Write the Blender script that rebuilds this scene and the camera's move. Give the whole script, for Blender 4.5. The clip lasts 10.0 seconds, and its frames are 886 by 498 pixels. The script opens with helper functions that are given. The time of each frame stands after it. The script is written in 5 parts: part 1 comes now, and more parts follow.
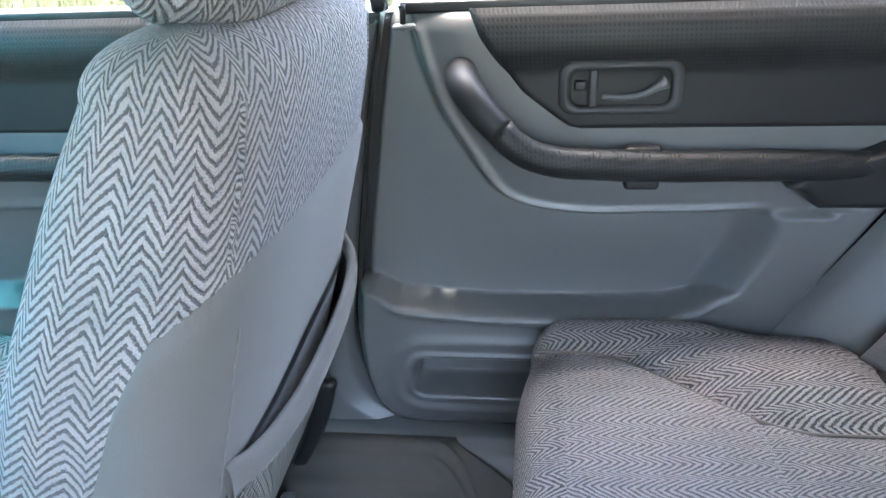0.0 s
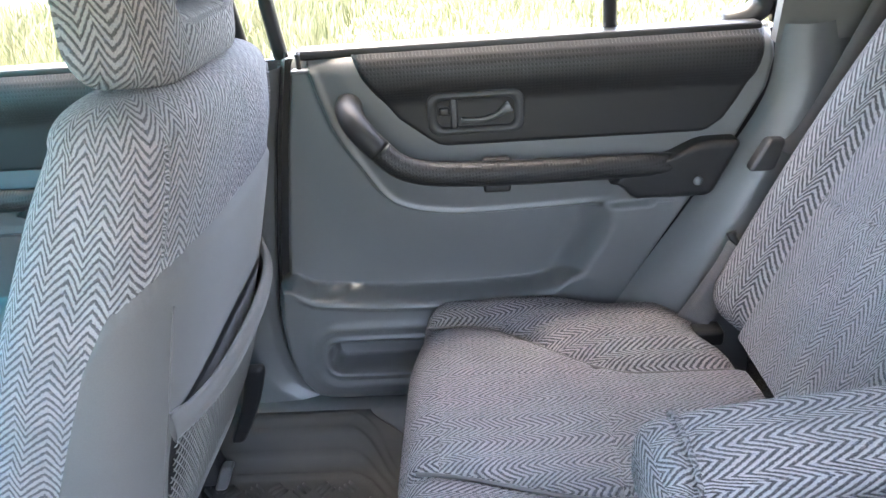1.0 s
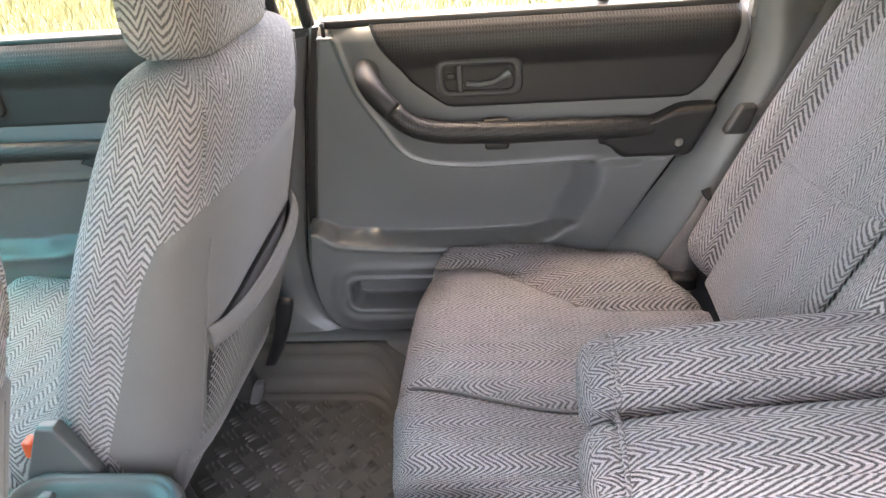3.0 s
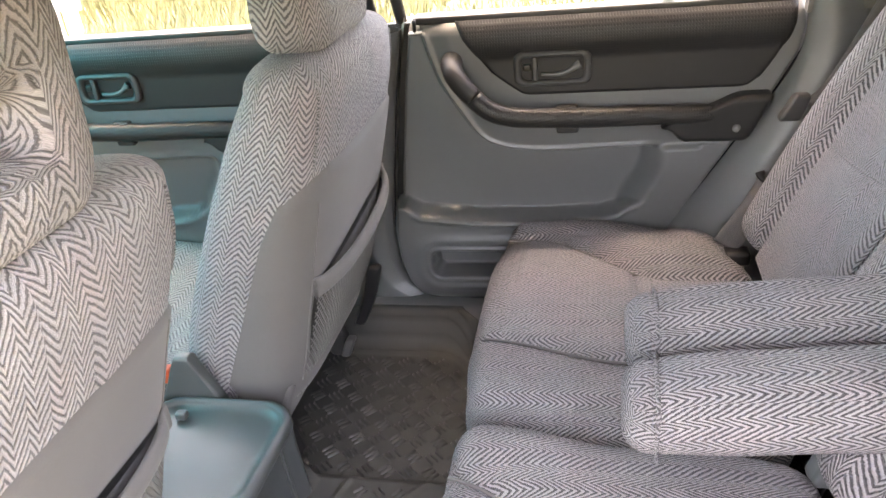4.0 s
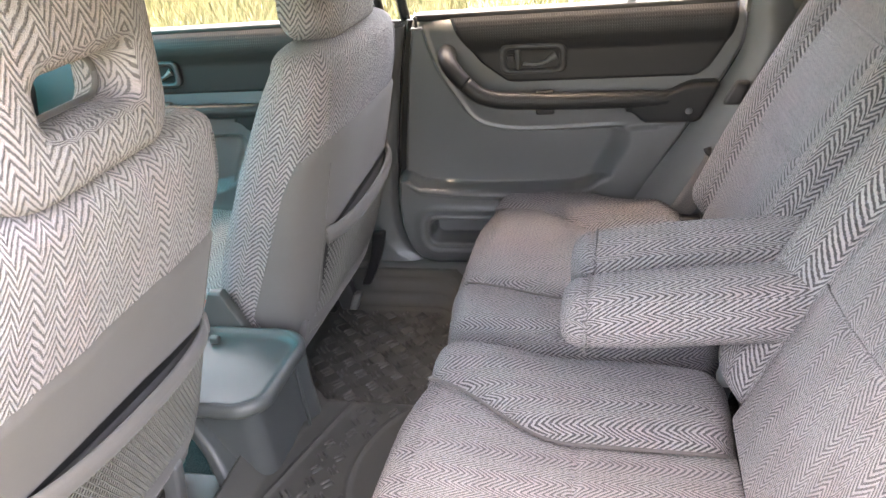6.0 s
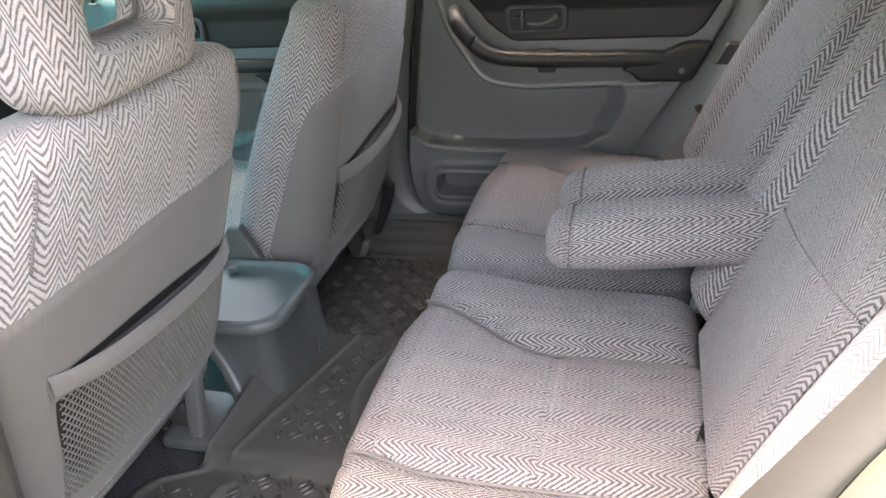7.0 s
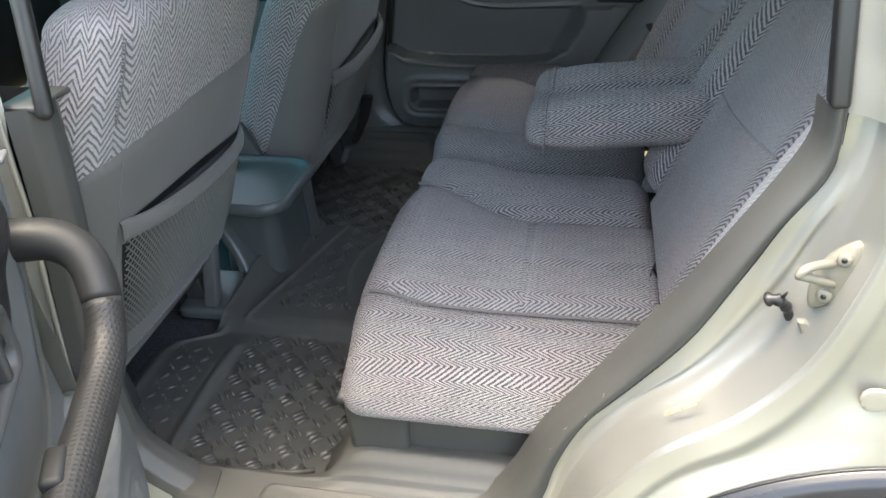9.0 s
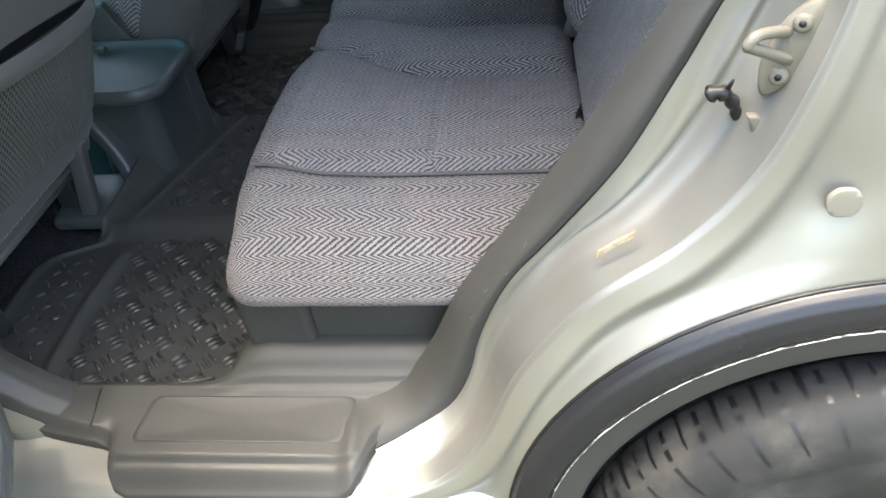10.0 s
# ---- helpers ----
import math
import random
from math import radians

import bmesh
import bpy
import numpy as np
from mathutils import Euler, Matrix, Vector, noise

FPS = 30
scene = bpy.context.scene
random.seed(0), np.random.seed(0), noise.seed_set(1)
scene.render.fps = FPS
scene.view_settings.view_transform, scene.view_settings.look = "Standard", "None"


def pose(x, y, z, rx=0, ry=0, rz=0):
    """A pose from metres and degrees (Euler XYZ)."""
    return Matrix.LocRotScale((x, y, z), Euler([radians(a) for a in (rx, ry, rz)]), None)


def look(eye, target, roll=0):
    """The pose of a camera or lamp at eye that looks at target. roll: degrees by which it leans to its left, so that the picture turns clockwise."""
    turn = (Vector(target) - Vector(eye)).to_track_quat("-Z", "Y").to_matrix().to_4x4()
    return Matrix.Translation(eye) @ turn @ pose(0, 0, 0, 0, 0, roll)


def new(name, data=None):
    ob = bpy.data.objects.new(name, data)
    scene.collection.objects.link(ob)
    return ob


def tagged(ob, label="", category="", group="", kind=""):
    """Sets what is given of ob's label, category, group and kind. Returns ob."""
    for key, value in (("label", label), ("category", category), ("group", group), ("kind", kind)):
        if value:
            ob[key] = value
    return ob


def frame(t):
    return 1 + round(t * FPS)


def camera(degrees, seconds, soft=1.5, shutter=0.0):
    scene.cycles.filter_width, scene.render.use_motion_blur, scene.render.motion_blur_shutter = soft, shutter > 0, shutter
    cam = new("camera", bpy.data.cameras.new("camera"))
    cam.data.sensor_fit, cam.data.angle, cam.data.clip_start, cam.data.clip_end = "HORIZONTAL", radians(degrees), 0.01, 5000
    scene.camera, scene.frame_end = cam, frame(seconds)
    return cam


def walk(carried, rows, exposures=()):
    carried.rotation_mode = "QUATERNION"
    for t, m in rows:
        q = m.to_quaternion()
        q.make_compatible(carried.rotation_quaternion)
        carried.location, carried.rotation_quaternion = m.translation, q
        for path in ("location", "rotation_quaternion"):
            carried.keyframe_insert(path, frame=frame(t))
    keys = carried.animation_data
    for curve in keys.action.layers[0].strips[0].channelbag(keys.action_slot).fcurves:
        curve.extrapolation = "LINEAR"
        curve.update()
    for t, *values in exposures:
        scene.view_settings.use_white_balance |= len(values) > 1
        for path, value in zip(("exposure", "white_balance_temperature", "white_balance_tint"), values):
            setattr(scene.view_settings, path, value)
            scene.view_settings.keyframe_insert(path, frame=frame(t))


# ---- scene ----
cam = camera(60.4, 10.0)
PATH = [
    (0, (0.385, -0.306, 1.306), (0.143, 1.485, 0.45), -2.7),
    (0.5, (0.441, -0.447, 1.37), (0.316, 1.366, 0.535), -3.7),
    (1, (0.491, -0.529, 1.379), (0.387, 1.288, 0.549), -4.3),
    (1.5, (0.544, -0.574, 1.401), (0.435, 1.24, 0.566), -5.0),
    (2, (0.545, -0.59, 1.385), (0.438, 1.219, 0.539), -5.5),
    (2.5, (0.543, -0.612, 1.394), (0.441, 1.176, 0.504), -4.9),
    (3, (0.574, -0.681, 1.434), (0.349, 1.077, 0.508), -4.8),
    (3.2, (0.582, -0.719, 1.441), (0.287, 1.028, 0.512), -5.3),
    (4.3, (0.617, -0.914, 1.493), (0.175, 0.8, 0.562), -6.5),
    (4.5, (0.627, -0.967, 1.498), (0.178, 0.748, 0.571), -6.5),
    (5, (0.657, -1.043, 1.515), (0.198, 0.678, 0.606), -6.6),
    (5.2, (0.668, -1.061, 1.514), (0.209, 0.662, 0.608), -6.5),
    (6.3, (0.734, -1.137, 1.485), (0.249, 0.577, 0.577), -5.9),
    (6.5, (0.744, -1.163, 1.472), (0.258, 0.547, 0.555), -5.4),
    (7, (0.779, -1.253, 1.464), (0.266, 0.441, 0.532), -5.4),
    (7.5, (0.78, -1.319, 1.473), (0.287, 0.367, 0.516), -5.0),
    (8, (0.76, -1.417, 1.465), (0.316, 0.265, 0.479), -3.7),
    (8.5, (0.747, -1.494, 1.467), (0.344, 0.19, 0.466), -2.6),
    (9, (0.737, -1.528, 1.461), (0.386, 0.134, 0.405), -2.8),
    (9.5, (0.737, -1.549, 1.414), (0.412, 0.057, 0.267), -5.1),
    (10, (0.778, -1.424, 1.285), (0.568, 0.134, 0.049), -5.7),
]
EXPOSE = [(0, 5.5, 6750, 9), (1.5, 5.45, 7600, 16), (2.5, 5.5, 8800, 19), (4.5, 5.3, 9500, 21), (6.5, 5.05, 9100, 18), (7.5, 4.4, 8700, 13), (8.5, 3.85, 7750, 6), (9.2, 3.62, 7350, 4), (10, 3.28, 7150, 4)]
walk(cam, [(t, look(eye, target, roll)) for t, eye, target, roll in PATH], EXPOSE)

# ---- world and sun ----
SUN_UP, SUN_FROM = 83.0, 192.0   # degrees above the horizon; compass angle of the sun in the plan, from +x towards +y
world = bpy.data.worlds.new("sky")
scene.world = world
world.use_nodes = True
wn, wl = world.node_tree.nodes, world.node_tree.links
sky = wn.new("ShaderNodeTexSky")
sky.sky_type, sky.sun_disc = "NISHITA", False
sky.dust_density, sky.ozone_density = 4.0, 0.6
sky.sun_elevation, sky.sun_rotation = radians(SUN_UP), radians(90 - SUN_FROM)
wl.new(sky.outputs[0], wn["Background"].inputs[0])
wn["Background"].inputs[1].default_value = 0.15
sun = new("sun", bpy.data.lights.new("sun", "SUN"))
sun.data.energy, sun.data.angle, sun.data.color = 0.2, radians(2.0), (1.0, 0.95, 0.88)
ce = math.cos(radians(SUN_UP))
sun_dir = Vector((ce * math.cos(radians(SUN_FROM)), ce * math.sin(radians(SUN_FROM)), math.sin(radians(SUN_UP))))
sun.matrix_world = look(sun_dir * 20, (0, 0, 0))


# ---- materials ----
class Mat:
    """A node material with short calls for its nodes."""

    def __init__(self, name):
        self.m = bpy.data.materials.new(name)
        self.m.use_nodes = True
        self.n, self.l = self.m.node_tree.nodes, self.m.node_tree.links
        self.b = self.n["Principled BSDF"]

    def node(self, kind, **inputs):
        nd = self.n.new("ShaderNode" + kind)
        for k, v in inputs.items():
            self.put(nd.inputs[k], v)
        return nd

    def put(self, socket, v):
        if isinstance(v, bpy.types.NodeSocket):
            self.l.new(v, socket)
        else:
            socket.default_value = v

    def math(self, op, a, b=0.0, c=0.0):
        nd = self.n.new("ShaderNodeMath")
        nd.operation = op
        for i, v in enumerate((a, b, c)):
            self.put(nd.inputs[i], v)
        return nd.outputs[0]

    def coords(self, kind="Object"):
        return self.n.new("ShaderNodeTexCoord").outputs[kind]

    def noise(self, scale, detail=3.0, vec=None, rough=0.55):
        nd = self.node("TexNoise", Scale=scale, Detail=detail, Roughness=rough)
        self.l.new(vec or self.coords(), nd.inputs["Vector"])
        return nd.outputs["Fac"]

    def ramp(self, fac, lo, hi, a=0.0, b=1.0):
        nd = self.n.new("ShaderNodeMapRange")
        nd.interpolation_type = "SMOOTHSTEP"
        for i, v in enumerate((fac, lo, hi, a, b)):
            self.put(nd.inputs[i], v)
        return nd.outputs[0]

    def mix(self, fac, a, b):
        nd = self.n.new("ShaderNodeMix")
        nd.data_type = "RGBA"
        self.put(nd.inputs[0], fac)
        for i, v in ((6, a), (7, b)):
            self.put(nd.inputs[i], (*v, 1) if isinstance(v, tuple) and len(v) == 3 else v)
        return nd.outputs[2]

    def bump(self, height, strength=0.3, distance=0.002, normal=None):
        nd = self.node("Bump", Strength=strength, Distance=distance, Height=height)
        if normal:
            self.l.new(normal, nd.inputs["Normal"])
        self.l.new(nd.outputs[0], self.b.inputs["Normal"])
        return nd.outputs[0]

    def set(self, **kw):
        for k, v in kw.items():
            self.put(self.b.inputs[k.replace("_", " ")], (*v, 1) if isinstance(v, tuple) and len(v) == 3 else v)
        return self


def fabric(name, light, dark, period=0.038, pitch=0.0155, rise=1.6, contrast=1.0, groove=0.52):
    """Herringbone moquette: plump slanting ribs with narrow dark grooves that turn round in uneven columns; u runs across the columns."""
    m = Mat(name)
    uv = m.n.new("ShaderNodeUVMap").outputs[0]

    def tex(scale, detail, vec=uv):
        nd = m.node("TexNoise", Scale=scale, Detail=detail)
        m.l.new(vec, nd.inputs["Vector"])
        return nd.outputs["Fac"]
    warp, fine, mid, thread, yarn = tex(9.0, 2.0), tex(420.0, 2.0), tex(110.0, 2.0), tex(900.0, 1.0), tex(160.0, 3.0)
    sep = m.node("SeparateXYZ", Vector=uv)
    wob = m.math("MULTIPLY", m.math("SUBTRACT", warp, 0.5), 0.012)
    # columns of uneven width
    lane = m.node("CombineXYZ", X=sep.outputs[0])
    uneven = m.math("MULTIPLY", m.math("SUBTRACT", tex(0.9 / period, 0.0, lane.outputs[0]), 0.5), period * 0.7)
    u = m.math("ADD", m.math("ADD", sep.outputs[0], wob), uneven)
    v = m.math("ADD", sep.outputs[1], wob)
    f = m.math("FRACT", m.math("DIVIDE", u, period))
    tri = m.math("MINIMUM", m.math("DIVIDE", f, 0.4), m.math("DIVIDE", m.math("SUBTRACT", 1.0, f), 0.6))
    zig = m.math("MULTIPLY", tri, period * rise * 0.5)
    shake = m.math("ADD", m.math("MULTIPLY", fine, 0.5), m.math("MULTIPLY", mid, 0.35))
    ph = m.math("FRACT", m.math("ADD", m.math("DIVIDE", m.math("ADD", v, zig), pitch), shake))
    rib = m.math("MULTIPLY", m.math("ABSOLUTE", m.math("SUBTRACT", ph, 0.5)), 2.0)
    line = m.ramp(rib, m.math("ADD", groove - 0.12, m.math("MULTIPLY", mid, 0.24)), groove + 0.24)
    patch = m.ramp(m.math("ADD", m.math("MULTIPLY", m.noise(26.0, 3.0), 0.5), m.math("MULTIPLY", m.noise(6.5, 4.0), 0.5)), 0.4, 0.62)
    tint = m.mix(m.ramp(warp, 0.4, 0.62), light, (light[0] * 1.06, light[1] * 0.97, light[2] * 0.98))
    tint = m.mix(m.math("MULTIPLY", patch, 0.45), tint, (light[0] * 0.7, light[1] * 0.71, light[2] * 0.74))
    # groove colour carries the shade between the raised ribs
    low = tuple(l + (d - l) * contrast for l, d in zip(light, dark))
    col = m.mix(line, tint, low)
    col = m.mix(m.math("MULTIPLY", m.ramp(thread, 0.3, 0.7), 0.5), col, tuple(c * 0.5 for c in light))
    # stray yarns of warmer and bluer grey
    col = m.mix(m.ramp(yarn, 0.56, 0.7, 0.0, 0.35), col, (light[0] * 0.75, light[1] * 0.62, light[2] * 0.6))
    col = m.mix(m.ramp(yarn, 0.44, 0.3, 0.0, 0.35), col, (light[0] * 0.55, light[1] * 0.62, light[2] * 0.78))
    m.set(Base_Color=col, Roughness=0.95, Specular_IOR_Level=0.1, Sheen_Weight=0.08, Sheen_Roughness=0.5)
    h = m.math("ADD", m.math("MULTIPLY", thread, 0.5), m.math("SUBTRACT", 1.0, m.math("MULTIPLY", rib, rib)))
    m.bump(h, 0.75, 0.003)
    return m.m


def plastic(name, colour, rough=0.5, grain=900.0, strength=0.15, wear=0.12, spec=0.4):
    m = Mat(name)
    big = m.ramp(m.noise(5.0, 5.0), 0.35, 0.7)
    sc = m.ramp(m.noise(60.0, 4.0), 0.55, 0.75)
    col = m.mix(m.math("MULTIPLY", big, wear), colour, tuple(min(1, c * 1.35 + 0.01) for c in colour))
    col = m.mix(m.math("MULTIPLY", sc, wear * 0.6), col, tuple(c * 0.7 for c in colour))
    m.set(Base_Color=col, Roughness=m.math("ADD", rough - 0.06, m.math("MULTIPLY", big, 0.14)), Specular_IOR_Level=spec)
    vor = m.node("TexVoronoi", Scale=grain)
    m.l.new(m.coords(), vor.inputs["Vector"])
    m.bump(vor.outputs["Distance"], strength, 0.0006)
    return m.m


def dotted(name, colour, pitch=0.0052, above=0.0):
    """Dark soft vinyl with rows of small pits; above: only higher than that."""
    m = Mat(name)
    sep = m.node("SeparateXYZ", Vector=m.coords())
    a = m.math("DIVIDE", sep.outputs[0], pitch)
    b = m.math("DIVIDE", m.math("ADD", sep.outputs[2], m.math("MULTIPLY", sep.outputs[1], -0.6)), pitch)
    s = m.math("MULTIPLY", m.math("SINE", m.math("MULTIPLY", m.math("ADD", a, b), math.pi)), m.math("SINE", m.math("MULTIPLY", m.math("SUBTRACT", a, b), math.pi)))
    dot = m.ramp(s, 0.15, 0.6)
    if above:
        dot = m.math("MULTIPLY", dot, m.ramp(sep.outputs[2], above, above + 0.012))
    big = m.ramp(m.noise(6.0, 4.0), 0.35, 0.7)
    # shade inside the pits is put into the colour, besides the bump
    col = m.mix(dot, colour, tuple(c * 0.45 for c in colour))
    col = m.mix(m.math("MULTIPLY", big, 0.25), col, tuple(c * 1.5 for c in colour))
    m.set(Base_Color=col, Roughness=0.45, Specular_IOR_Level=0.26)
    m.bump(m.math("SUBTRACT", 1.0, dot), 0.5, 0.0008)
    return m.m


def velour(name, colour):
    m = Mat(name)
    big = m.ramp(m.noise(7.0, 5.0), 0.35, 0.7)
    fine = m.noise(700.0, 2.0)
    col = m.mix(m.math("MULTIPLY", big, 0.3), colour, tuple(c * 0.82 for c in colour))
    col = m.mix(m.math("MULTIPLY", m.ramp(fine, 0.35, 0.65), 0.2), col, tuple(c * 0.7 for c in colour))
    m.set(Base_Color=col, Roughness=0.85, Specular_IOR_Level=0.2, Sheen_Weight=0.15)
    m.bump(fine, 0.2, 0.0005)
    return m.m


def carpet_mat(name, colour):
    m = Mat(name)
    f = m.noise(380.0, 3.0)
    col = m.mix(m.ramp(f, 0.3, 0.7), tuple(c * 0.4 for c in colour), tuple(min(1, c * 1.7) for c in colour))
    m.set(Base_Color=col, Roughness=1.0, Specular_IOR_Level=0.05)
    m.bump(f, 0.8, 0.004)
    return m.m


def paint(name, colour):
    m = Mat(name)
    dust = m.ramp(m.noise(9.0, 6.0), 0.45, 0.75)
    flake = m.noise(1500.0, 1.0)
    col = m.mix(m.math("MULTIPLY", dust, 0.3), colour, (0.36, 0.33, 0.27))
    col = m.mix(m.math("MULTIPLY", flake, 0.25), col, tuple(c * 0.75 for c in colour))
    m.set(Base_Color=col, Metallic=0.62, Roughness=m.math("ADD", 0.31, m.math("MULTIPLY", dust, 0.25)), Coat_Weight=0.35, Coat_Roughness=0.2)
    m.bump(m.noise(40.0, 3.0), 0.05, 0.001)
    return m.m


def rubber(name, colour, rough=0.55, dusty=0.3, soil=(0.085, 0.083, 0.078), spec=0.4):
    m = Mat(name)
    dust = m.ramp(m.noise(14.0, 6.0), 0.4, 0.75)
    col = m.mix(m.math("MULTIPLY", dust, dusty), colour, soil)
    m.set(Base_Color=col, Roughness=m.math("ADD", rough, m.math("MULTIPLY", dust, 0.25)), Specular_IOR_Level=spec)
    m.bump(m.noise(240.0, 3.0), 0.15, 0.0008)
    return m.m


def pane(name, tint, gloss=0.06):
    m = Mat(name)
    out = m.n["Material Output"]
    tr = m.n.new("ShaderNodeBsdfTransparent")
    tr.inputs[0].default_value = (*tint, 1)
    gl = m.n.new("ShaderNodeBsdfGlossy")
    gl.inputs["Roughness"].default_value = 0.02
    mx = m.n.new("ShaderNodeMixShader")
    mx.inputs[0].default_value = gloss
    m.l.new(tr.outputs[0], mx.inputs[1])
    m.l.new(gl.outputs[0], mx.inputs[2])
    m.l.new(mx.outputs[0], out.inputs[0])
    return m.m


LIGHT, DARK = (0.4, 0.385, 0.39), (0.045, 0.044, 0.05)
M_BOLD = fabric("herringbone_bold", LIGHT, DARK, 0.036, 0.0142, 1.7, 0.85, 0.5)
# passenger copy of the front cloth, darkened to offset strong windscreen light
M_DIMMED = fabric("herringbone_dimmed", (0.31, 0.298, 0.302), (0.032, 0.032, 0.038), 0.032, 0.0118, 1.55, 0.9, 0.46)
M_PALE = fabric("herringbone_pale", (0.285, 0.275, 0.278), DARK, 0.028, 0.0097, 1.8, 0.95, 0.44)
M_BENCH = fabric("herringbone_bench", (0.285, 0.275, 0.278), (0.03, 0.03, 0.035), 0.030, 0.0108, 2.0, 1.0, 0.4)
M_BOLST = fabric("herringbone_bolster", (0.32, 0.31, 0.312), (0.03, 0.03, 0.035), 0.031, 0.0114, 1.9, 1.0, 0.4)
M_LIT_GUSSET = fabric("herringbone_lit_gusset", (0.47, 0.455, 0.45), (0.3, 0.29, 0.29), 0.024, 0.0085, 1.5, 0.8)
M_VEL = velour("grey_seat_back_vinyl", (0.112, 0.107, 0.105))
M_GREY = plastic("grey_trim_plastic", (0.09, 0.093, 0.094), 0.42, 900.0, 0.12, 0.12, 0.5)
M_GREYL = plastic("light_grey_trim_plastic", (0.115, 0.115, 0.11), 0.42)
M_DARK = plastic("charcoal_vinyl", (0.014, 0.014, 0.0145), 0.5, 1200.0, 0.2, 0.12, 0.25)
M_DOT = dotted("pitted_charcoal_vinyl", (0.016, 0.016, 0.0165))
M_ROLL = dotted("charcoal_vinyl_with_pitted_roll", (0.015, 0.015, 0.016), 0.0058, 1.085)
M_BLACK = plastic("black_plastic", (0.012, 0.012, 0.013), 0.4)
M_CONS = plastic("blue_grey_console_plastic", (0.062, 0.069, 0.07), 0.36)
M_MAT = rubber("mat_rubber", (0.045, 0.046, 0.044), 0.5, spec=0.28)
# bar rubber darker than the sheet: the bars' shadows put into its colour
M_SHADED_BARS = rubber("shaded_bar_rubber", (0.026, 0.027, 0.027), 0.3, 0.12, spec=0.5)
M_TYRE = rubber("tyre_rubber", (0.026, 0.026, 0.026), 0.72, 0.6, (0.1, 0.094, 0.082), spec=0.35)
M_CARPET = carpet_mat("dark_carpet", (0.05, 0.05, 0.055))
M_LINER = velour("headliner_cloth", (0.66, 0.64, 0.62))
M_PAINT = paint("champagne_metallic_paint", (0.315, 0.312, 0.292))
M_SILL = plastic("sill_plastic", (0.045, 0.0445, 0.042), 0.48, 900.0, 0.15, 0.35)
M_ARCH = plastic("arch_moulding_plastic", (0.018, 0.019, 0.023), 0.26)
M_GLASS = pane("side_glass", (0.97, 0.98, 0.97), 0.04)
M_PRIVACY = pane("tinted_rear_glass", (0.26, 0.28, 0.28), 0.06)
M_TEAL = pane("windscreen_glass", (0.25, 0.7, 0.74))
M_GUIDE = plastic("dark_grey_trim_plastic", (0.034, 0.034, 0.035), 0.5)
M_PLUG = plastic("cream_plug", (0.23, 0.212, 0.17), 0.7)
M_LIP = plastic("matt_grey_arch_lip", (0.045, 0.044, 0.041), 0.6, 900.0, 0.2, 0.3)
M_METAL = Mat("dull_metal").set(Base_Color=(0.3, 0.3, 0.29), Metallic=0.8, Roughness=0.5).m
M_ZINC = plastic("dusty_zinc", (0.14, 0.129, 0.103), 0.5, 300.0, 0.3, 0.5)


# ---- mesh helpers ----
def ip(table, x):
    """Value at x in a table of (x, value), smoothed between entries."""
    if x <= table[0][0]:
        return table[0][1]
    for (a, p), (b, q) in zip(table, table[1:]):
        if x <= b:
            return p + (q - p) * (x - a) / (b - a)
    return table[-1][1]


def sm(a, b, x):
    t = min(1, max(0, (x - a) / (b - a)))
    return t * t * (3 - 2 * t)


def catmull(pts, n):
    """n + 1 points along a smooth curve through pts."""
    pts = [Vector(p) for p in pts]
    ext = [2 * pts[0] - pts[1], *pts, 2 * pts[-1] - pts[-2]]
    out = []
    for k in range(n + 1):
        s = k / n * (len(pts) - 1)
        i = min(int(s), len(pts) - 2)
        t = s - i
        a, b, c, d = ext[i:i + 4]
        out.append(0.5 * ((2 * b) + (c - a) * t + (2 * a - 5 * b + 4 * c - d) * t * t + (3 * b - a - 3 * c + d) * t ** 3))
    return out


def link(name, me, material, parent=None, label="", smooth=True):
    if material:
        me.materials.append(material)
    for p in me.polygons:
        p.use_smooth = smooth
    ob = new(name, me)
    if parent:
        ob.parent = parent
        ob.matrix_parent_inverse = Matrix() if parent.parent else parent.matrix_basis.inverted()
    if label:
        ob["label"] = label
    return ob


def raw(name, verts, faces, material, parent=None, label="", uvs=None, smooth=True):
    """One mesh object from code-made vertices; uvs: one (u, v) a vertex, in metres."""
    me = bpy.data.meshes.new(name)
    me.from_pydata([tuple(v) for v in verts], [], faces)
    if uvs:
        lay = me.uv_layers.new(name="UVMap")
        for lp in me.loops:
            lay.data[lp.index].uv = uvs[lp.vertex_index]
    me.update()
    return link(name, me, material, parent, label, smooth)


def part(name, bm, material, parent=None, label="", smooth=True):
    me = bpy.data.meshes.new(name)
    bmesh.ops.recalc_face_normals(bm, faces=bm.faces)
    bm.to_mesh(me)
    bm.free()
    return link(name, me, material, parent, label, smooth)


